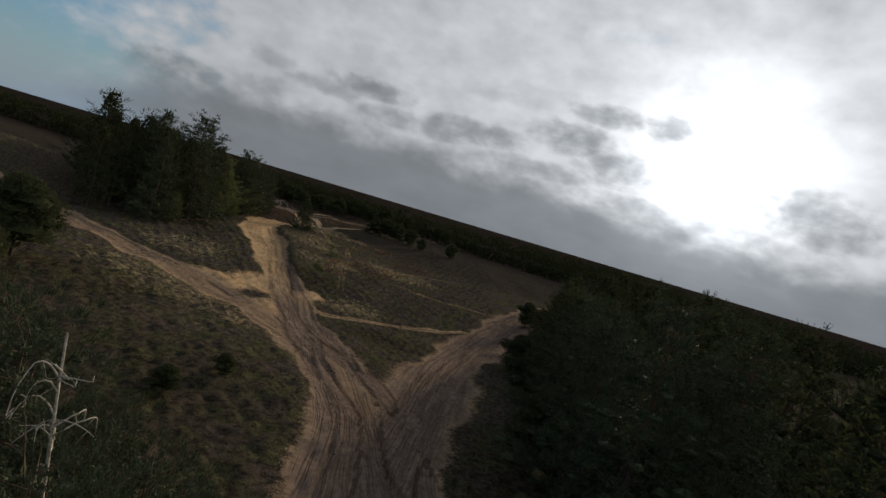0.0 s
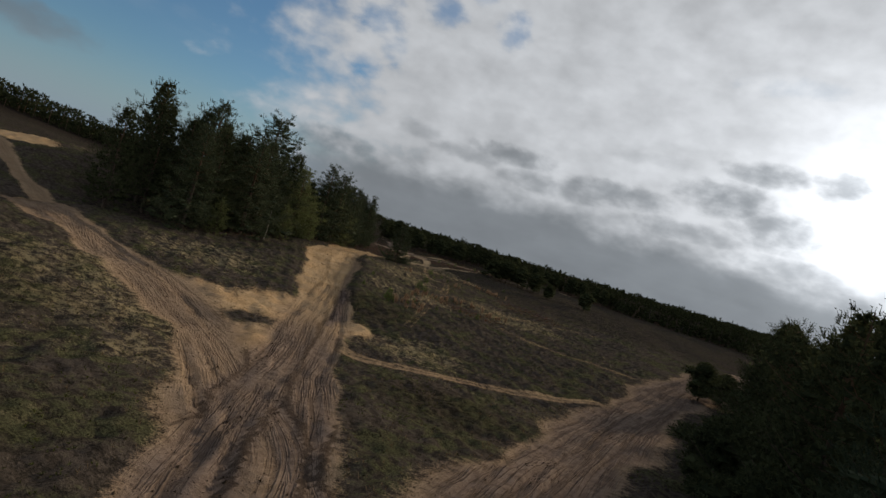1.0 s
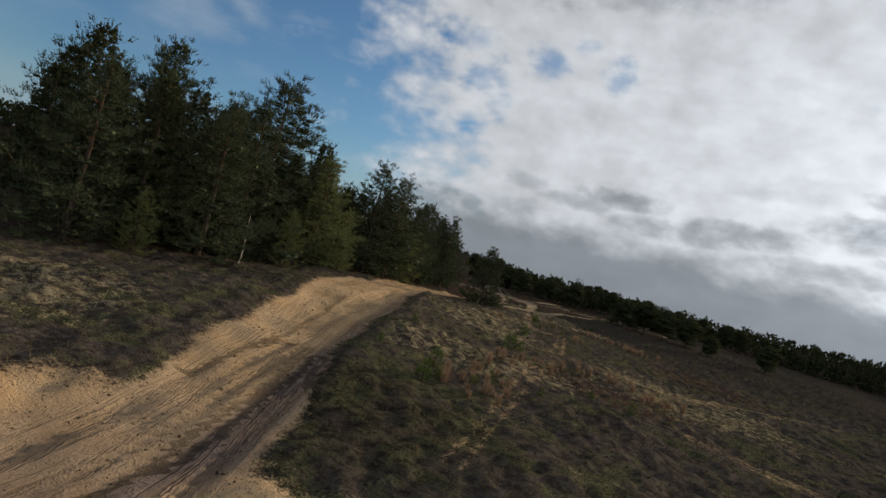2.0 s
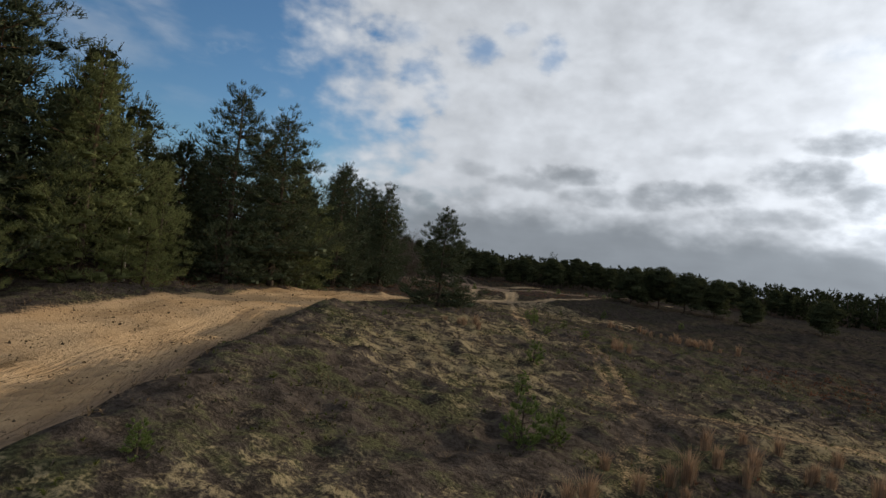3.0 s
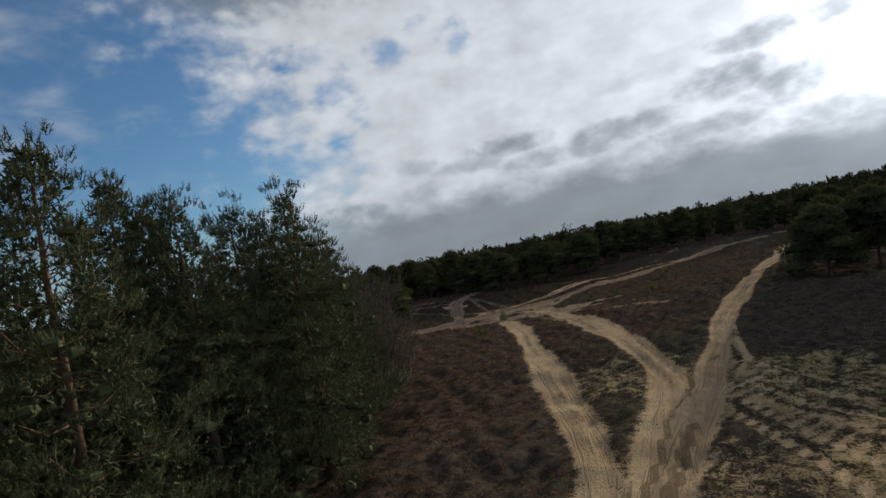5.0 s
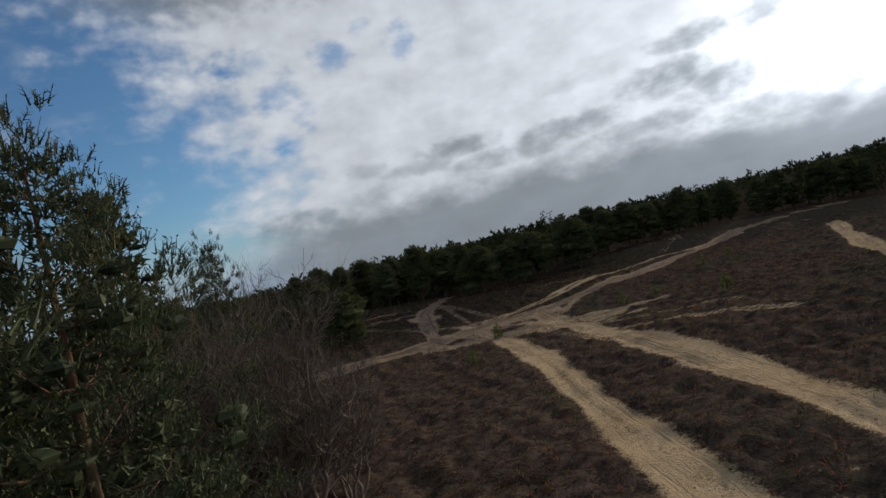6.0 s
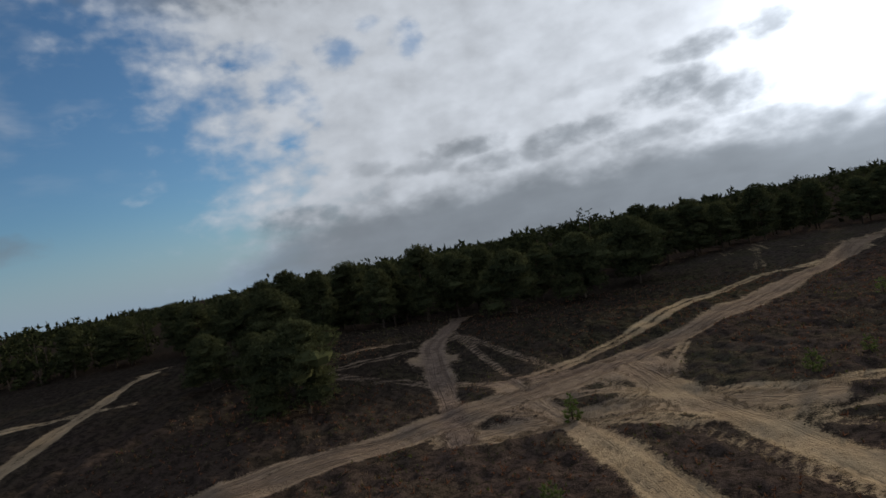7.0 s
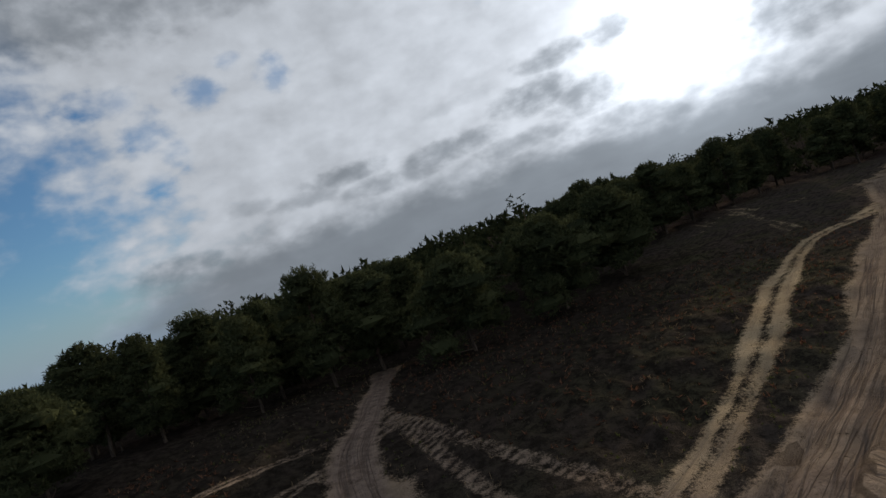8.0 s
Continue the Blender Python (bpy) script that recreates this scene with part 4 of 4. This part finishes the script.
def far_forest():
    soup, stems = Soup(), Soup()
    r = np.random.default_rng(9)
    line = smooth_line(FOREST, 1.0)
    tan = np.gradient(line, axis=0)
    tan /= np.linalg.norm(tan, axis=1)[:, None]
    nor = np.stack([-tan[:, 1], tan[:, 0]], 1)
    arc = np.concatenate([[0], np.cumsum(np.linalg.norm(np.diff(line, axis=0), axis=1))])
    B, A, Ls = [], [], []

    def clump(cx, cy, cz, wide, tall, n, blade):
        c = r.normal(0, 1, (n, 3))
        c /= np.linalg.norm(c, axis=1)[:, None]
        c *= r.uniform(0.45, 1.0, (n, 1))
        B.append(c * [wide, wide, tall] + [cx, cy, cz])
        ax = c + [0, 0, 0.45]
        A.append(ax / (np.linalg.norm(ax, axis=1)[:, None] + 1e-6))
        Ls.append(np.full(n, blade))

    for row in range(12):
        step = 3.5 + row * 0.30
        for s in np.arange(r.uniform(0, step), arc[-1], step):
            i = min(np.searchsorted(arc, s), len(line) - 1)
            x, y = line[i] + nor[i] * (row * 4.0 + r.uniform(-1.8, 1.8)) + tan[i] * r.uniform(-1.2, 1.2)
            hgt = r.uniform(5.4, 8.0) * (1.15 if r.random() < 0.07 else 1) * np.interp(x, (-100, -58, -45, -30, 60), (0.88, 0.9, 0.96, 0.92, 0.88)) + 0.06 * row
            zb = float(rise(x, y))
            near = row < 3 and -108 < x < 12
            if near and row < 2:
                if r.random() < 0.86:
                    pine(KIT_FOREST[r.integers(0, 4)], x, y, hgt / 7.0 * 0.94, r.uniform(0, 6.28), "dark round-crowned pine at the edge of the far forest", "pines of the forest edge", r.uniform(0.85, 1.1))
                continue
            for lobe in range(5 if near else 2):
                a, q = r.uniform(0, 6.28), r.uniform(0.2, 1.5) if lobe else 0.0
                zc = hgt * (r.uniform(0.32, 0.85) if lobe else 0.88)
                clump(x + math.cos(a) * q, y + math.sin(a) * q, zb + zc, r.uniform(0.9, 1.5), hgt * 0.11, 38 if near else 9, 0.23 if near else 0.70)
            if row < 4:
                clump(x, y, zb + 1.7, 1.9, 1.9, 40 if near else 22, 0.42 if near else 0.9)
            if row < 3:
                top = np.array([x + r.normal(0, 0.3), y + r.normal(0, 0.3), zb + hgt * 0.8])
                tube(stems, [(x, y, zb - 0.5), (top + [x, y, zb]) / 2 + [0, 0, 0], top], (0.12, 0.09, 0.04), 4)
    for row in range(18):
        off = 55 + row * (14 + row)
        step = 6.5 + row * 0.8
        for s in np.arange(r.uniform(0, step), arc[-1], step):
            i = min(np.searchsorted(arc, s), len(line) - 1)
            x, y = line[i] + nor[i] * (off + r.uniform(-5, 5)) + tan[i] * r.uniform(-3, 3)
            if abs(x + 20) > 300:
                continue
            clump(x, y, float(rise(x, y)) + 4.4 + 0.05 * row, 4.0 + 0.3 * row, 2.4, 26, 1.1)
    v, t = blades(r, np.concatenate(B), np.concatenate(A), np.concatenate(Ls), np.concatenate(Ls) * 0.55, 5, 0.8)
    soup.add(v, tri=t)
    ob = tagged(new("far_forest"), "dark pine forest along the horizon", "forest", kind="stuff")
    for nm, me in (("foliage", soup.mesh("foliage", m_needle_far)), ("trunkwork", stems.mesh("trunkwork", m_bark))):
        new(nm, me).parent = ob


far_forest()

# ---------------------------------------------------------------- bare shrubs and dead wood
def bare_branching(seed, height, stems, lean, fine_twigs):
    """Leafless many-stemmed wood: stems and twigs as two soups."""
    r = np.random.default_rng(seed)
    main, twig = [], Soup()
    for k in range(stems):
        sp = Soup()
        th = r.uniform(0, 6.28)
        ln = height * r.uniform(0.7, 1.0)
        tilt = r.uniform(0.3, 1.0) * lean
        n = 9
        s = np.linspace(0, 1, n)
        wob = np.cumsum(r.normal(0, 0.035 if stems > 1 else 0.010, (n, 2)), 0) * ln
        p = np.column_stack([math.cos(th) * (0.12 + s * tilt * ln) + wob[:, 0], math.sin(th) * (0.12 + s * tilt * ln) + wob[:, 1], s * ln * math.cos(tilt * 0.6) - 0.1])
        rad = 0.016 * ln * (1 - 0.88 * s) + 0.005
        tube(sp, p, rad, 6)
        main.append(sp)
        stack = [(p, rad, 0)]
        while stack:
            q, rr, level = stack.pop()
            m = (13, 8, 5)[level] * fine_twigs
            for _ in range(m):
                u = r.uniform(0.25, 0.97)
                o = np.array([np.interp(u, np.linspace(0, 1, len(q)), q[:, c]) for c in range(3)])
                d = q[-1] - q[0]
                d = d / np.linalg.norm(d) * 0.9 + r.normal(0, 0.55, 3)
                d[2] += 0.25
                d /= np.linalg.norm(d)
                L = ln * (0.34, 0.16, 0.08)[level] * r.uniform(0.6, 1.25)
                nc = (5, 4, 3)[level]
                c = np.linspace(0, 1, nc)
                w = np.cumsum(r.normal(0, 0.13, (nc, 3)), 0) * L
                b = o + d * (c * L)[:, None] + w - w[0]
                b[:, 2] += 0.12 * L * c ** 2
                r1 = np.interp(u, np.linspace(0, 1, len(q)), rr) * 0.6 + 0.0028
                tube(twig, b, r1 * (1 - 0.75 * c), 3 if level else 4)
                if level < 2:
                    stack.append((b, r1 * (1 - 0.75 * c), level + 1))
    return main, twig


def bare_shrub(x, y, height, seed, stems, lean, label, name="bare_shrub", mat=None, turn=0.0, fine_twigs=1):
    mat = mat or m_twig
    e = new(name)
    e.matrix_world = pose(x, y, float(land(x, y)[0]), 0, 0, turn)
    main, twig = bare_branching(seed, height, stems, lean, fine_twigs)
    for sp in main:
        new("stem", sp.mesh("stem", mat, True)).parent = e
    if twig.n:
        new("twigwork", twig.mesh("twigwork", mat)).parent = e
    return tagged(e, label, "shrub", "bare shrubs" if name == "bare_shrub" else "")


for k, (x, y, hgt, stems, lean) in enumerate(((-43.4, 133.6, 5.0, 8, 0.34), (-44.6, 132.4, 5.5, 8, 0.32), (-44.4, 136.4, 3.8, 7, 0.42), (-45.8, 135.0, 5.7, 9, 0.36), (-43.2, 136.0, 3.0, 6, 0.5))):
    bare_shrub(x, y, hgt, 70 + k, stems, lean, "leafless grey many-stemmed shrub on reddish litter")
bare_shrub(-33.2, 78.6, 5.0, 80, 1, 0.08, "slender pale dead birch stem at the grove's edge", "dead_birch", m_dead, 40, 0)
bare_shrub(-35.6, 91.0, 4.6, 81, 1, 0.05, "slender pale dead stem among young pines", "dead_birch", m_dead, 200, 0)
bare_shrub(22.0, 52.0, 9.6, 82, 1, 0.1, "pale bare birch stem among dark pines", "dead_birch", m_dead, 100, 0)


def dead_pine(x, y, height):
    """A dead top with a few curled bleached branches."""
    r = np.random.default_rng(83)
    e = new("dead_pine")
    e.matrix_world = pose(x, y, float(land(x, y)[0]), 0, 0, 0)
    s = np.linspace(0, 1, 10)
    stem = np.column_stack([0.25 * np.sin(s * 4), 0.2 * s, s * height - 0.1])
    sp = Soup()
    tube(sp, stem, 0.05 * (1 - 0.75 * s) + 0.008, 7)
    new("stem", sp.mesh("stem", m_dead, True)).parent = e
    for k in range(13):
        u = r.uniform(0.68, 1.0)
        o = np.array([np.interp(u, s, stem[:, q]) for q in range(3)])
        th, L, curl = r.uniform(0, 6.28), r.uniform(0.35, 0.9), r.uniform(1.5, 4.5)
        c = np.linspace(0, 1, 9)
        lift = np.sin(c * curl) * 0.45 * L - 0.15 * L * c
        p = o + np.column_stack([np.cos(th + c * 1.2) * c * L, np.sin(th + c * 1.2) * c * L, lift]) + np.cumsum(r.normal(0, 0.012, (9, 3)), 0)
        sp = Soup()
        tube(sp, p, 0.018 * (1 - 0.8 * c) + 0.003, 5)
        for _ in range(3):
            q0 = p[r.integers(3, 9)]
            d = r.normal(0, 1, 3)
            d /= np.linalg.norm(d)
            tube(sp, [q0, q0 + d * 0.14, q0 + d * 0.26 + [0, 0, -0.05]], (0.008, 0.005, 0.002), 4)
        new("branch", sp.mesh("branch", m_dead, True)).parent = e
    return tagged(e, "bleached dead pine top with curled bare branches", "dead tree")


dead_pine(-5.0, 5.4, 7.7)

# ---------------------------------------------------------------- small growth on the heath
for x, y, hgt in ((-15.6, 84.8, 1.3), (-15.0, 85.6, 0.9), (-14.2, 72.5, 0.8), (-14.4, 71.3, 1.2), (-19.0, 78.1, 0.6), (-17.6, 72.6, 0.5), (-15.1, 73.6, 1.1), (-13.1, 73.8, 0.6), (-13.2, 76.2, 0.5), (-9.2, 80.5, 0.5), (-7.1, 79.8, 0.7),
                  (-16.8, 89.5, 0.7), (-10.8, 76.6, 0.5), (-17.4, 93.4, 0.9), (-17.2, 104.6, 0.6), (-19.0, 103.1, 0.6), (-24.8, 95.6, 0.4), (-21.8, 109.9, 0.7), (-20.8, 107.6, 0.9), (-20.3, 105.5, 0.8), (-18.8, 106.7, 0.6),
                  (-19.0, 128.0, 0.9), (-12.3, 131.4, 0.8), (-22.6, 126.1, 0.5), (-43.3, 161.2, 1.1), (-27.4, 174.0, 1.0), (-43.5, 153.5, 1.1), (-34.6, 162.4, 0.9), (-29.0, 157.0, 1.2), (-24.7, 177.0, 0.9), (-32.3, 163.6, 0.7)):
    e = new("pine_sapling")
    e.matrix_world = Matrix.LocRotScale((x, y, float(land(x, y)[0]) - 0.03), Euler((0, 0, rng.uniform(0, 6.28))), (hgt * 0.8, hgt * 0.8, hgt * 0.75))
    for nm, me in zip(("trunk", "branchwork", "crown"), KIT_SAPLING[int(hgt * 10) % 2]):
        new(nm, me).parent = e
    tagged(e, "small bright green pine sapling in rough turf", "sapling", "pine saplings")


def tussock_mesh(seed):
    r = np.random.default_rng(seed)
    n = 130
    a, q = r.uniform(0, 6.28, n), r.uniform(0, 0.13, n)
    base = np.column_stack([np.cos(a) * q, np.sin(a) * q, np.full(n, -0.02)])
    out_v = np.column_stack([np.cos(a), np.sin(a)]) * r.uniform(0.05, 0.5, (n, 1))
    L = r.uniform(0.3, 0.62, n)
    mid_p = base + np.column_stack([out_v * 0.4, np.ones(n)]) * (L * 0.6)[:, None]
    tip = base + np.column_stack([out_v * 1.1, np.full(n, 0.92)]) * L[:, None]
    w = np.column_stack([-np.sin(a), np.cos(a), np.zeros(n)]) * 0.005
    v = np.stack([base - w, base + w, mid_p + w * 0.8, mid_p - w * 0.8, tip], 1).reshape(-1, 3)
    k = np.arange(n)[:, None] * 5
    sp = Soup()
    sp.add(v, tri=k + np.array([3, 2, 4]), quad=k + np.array([0, 1, 2, 3]))
    return sp.mesh("grass_tussock", m_tussock)


TUSSOCK = [tussock_mesh(s) for s in (1, 2, 3)]
tuss = [(-13.8, 74.1), (-13.8, 72.2), (-14.5, 79.9), (-12.5, 75.8), (-12.6, 85.4), (-11.6, 87.6), (-9.5, 88.4), (-7.1, 87.9), (-5.9, 88.3), (-14.1, 82.0), (-12.2, 73.7), (-22.3, 98.5), (-17.3, 117.3), (-14.9, 118.8), (-13.0, 116.3), (-11.8, 113.7), (-10.1, 112.5), (-15.5, 102.3)]
for x, y in list(tuss):
    for _ in range(4):
        tuss.append((x + rng.normal(0, 0.9), y + rng.normal(0, 0.9)))
for k, (x, y) in enumerate(tuss):
    ob = new("grass_tussock", TUSSOCK[k % 3])
    sc = rng.uniform(0.7, 1.35)
    ob.matrix_world = Matrix.LocRotScale((x, y, float(land(x, y)[0])), Euler((0, 0, rng.uniform(0, 6.28))), (sc, sc, sc * rng.uniform(0.8, 1.2)))
    tagged(ob, "tuft of dry straw-coloured grass on the heath", "grass", "grass tussocks")


def scatter(name, label, mat, seed, count, box, wanted, length, width, per, spread, up):
    """Small plants strewn over the turf in one sheet of geometry."""
    r = np.random.default_rng(seed)
    x0, x1, y0, y1 = box
    x, y = r.uniform(x0, x1, count * 3), r.uniform(y0, y1, count * 3)
    keep = wanted(x, y, r)
    x, y = x[keep][:count], y[keep][:count]
    base = np.column_stack([x, y, land(x, y) + 0.01])
    ax = np.tile([0.0, 0.0, 1.0], (len(x), 1)) * up + r.normal(0, 0.1, (len(x), 3))
    v, t = blades(r, base, ax, length * r.uniform(0.5, 1.4, len(x)), width, per, spread)
    sp = Soup()
    sp.add(v, tri=t)
    tagged(new(name, sp.mesh(name, mat)), label, "ground cover", kind="stuff")


def near_flight(x, y, reach):
    c = np.interp(y, (-5, 20, 60, 80, 100, 130, 160, 200), (0, 0, -9, -15, -23, -37, -46, -46))
    return np.abs(x - c) < reach


scatter("heather", "dark brown low heather over the heath", m_heather, 1, 17000, (-62, 14, 12, 192),
        lambda x, y, r: (sandy(x, y) < 0.35) & near_flight(x, y, 24) & (r.uniform(0, 1, len(x)) < 0.25 + 0.75 * (wave(x, y, 5.0, 31) > 0.05)), 0.085, 0.028, 9, 0.9, 0.7)
scatter("green_turf", "green mossy grass patches on the heath", m_moss, 2, 14000, (-62, 14, 12, 192),
        lambda x, y, r: (sandy(x, y) < 0.4) & near_flight(x, y, 22) & (wave(x, y, 7.0, 32) > 0.15), 0.085, 0.02, 8, 0.7, 0.7)
scatter("dry_grass", "short straw-coloured grass along the sand", m_grass, 3, 12000, (-62, 14, 12, 192),
        lambda x, y, r: (sandy(x, y) < 0.55) & near_flight(x, y, 20) & ((wave(x, y, 4.0, 33) > 0.3) | (sandy(x, y) > 0.1)), 0.15, 0.012, 7, 0.6, 0.9)
scatter("dry_bracken", "reddish dry bracken and litter under the pines", m_bracken, 4, 9000, (-62, 10, 60, 192),
        lambda x, y, r: (sandy(x, y) < 0.3) & (spots(x, y, LITTER) > 0.25) & near_flight(x, y, 26), 0.16, 0.035, 6, 0.9, 0.5)


def turf_clods():
    """Dark crumbs of turf thrown onto the sand."""
    r = np.random.default_rng(15)
    x, y = r.uniform(-40, 4, 90000), r.uniform(20, 110, 90000)
    keep = (sandy(x, y) > 0.5) & (r.uniform(0, 1, len(x)) < 0.35 + 0.65 * (wave(x, y, 5.0, 41) > 0.1)) & near_flight(x, y, 22)
    x, y = x[keep][:6500], y[keep][:6500]
    size = r.uniform(0.015, 0.045, len(x)) * np.where(r.random(len(x)) < 0.05, 2.2, 1.0)
    ax = r.normal(0, 0.5, (len(x), 3)) + [0, 0, 1]
    v, t = candles(r, np.column_stack([x, y, land(x, y) - size * 0.25]), ax / np.linalg.norm(ax, axis=1)[:, None], size, 0.8)
    sp = Soup()
    sp.add(v, tri=t)
    tagged(new("turf_clods", sp.mesh("turf_clods", m_clod)), "dark crumbs of turf scattered on the sand", "ground cover", kind="stuff")


turf_clods()
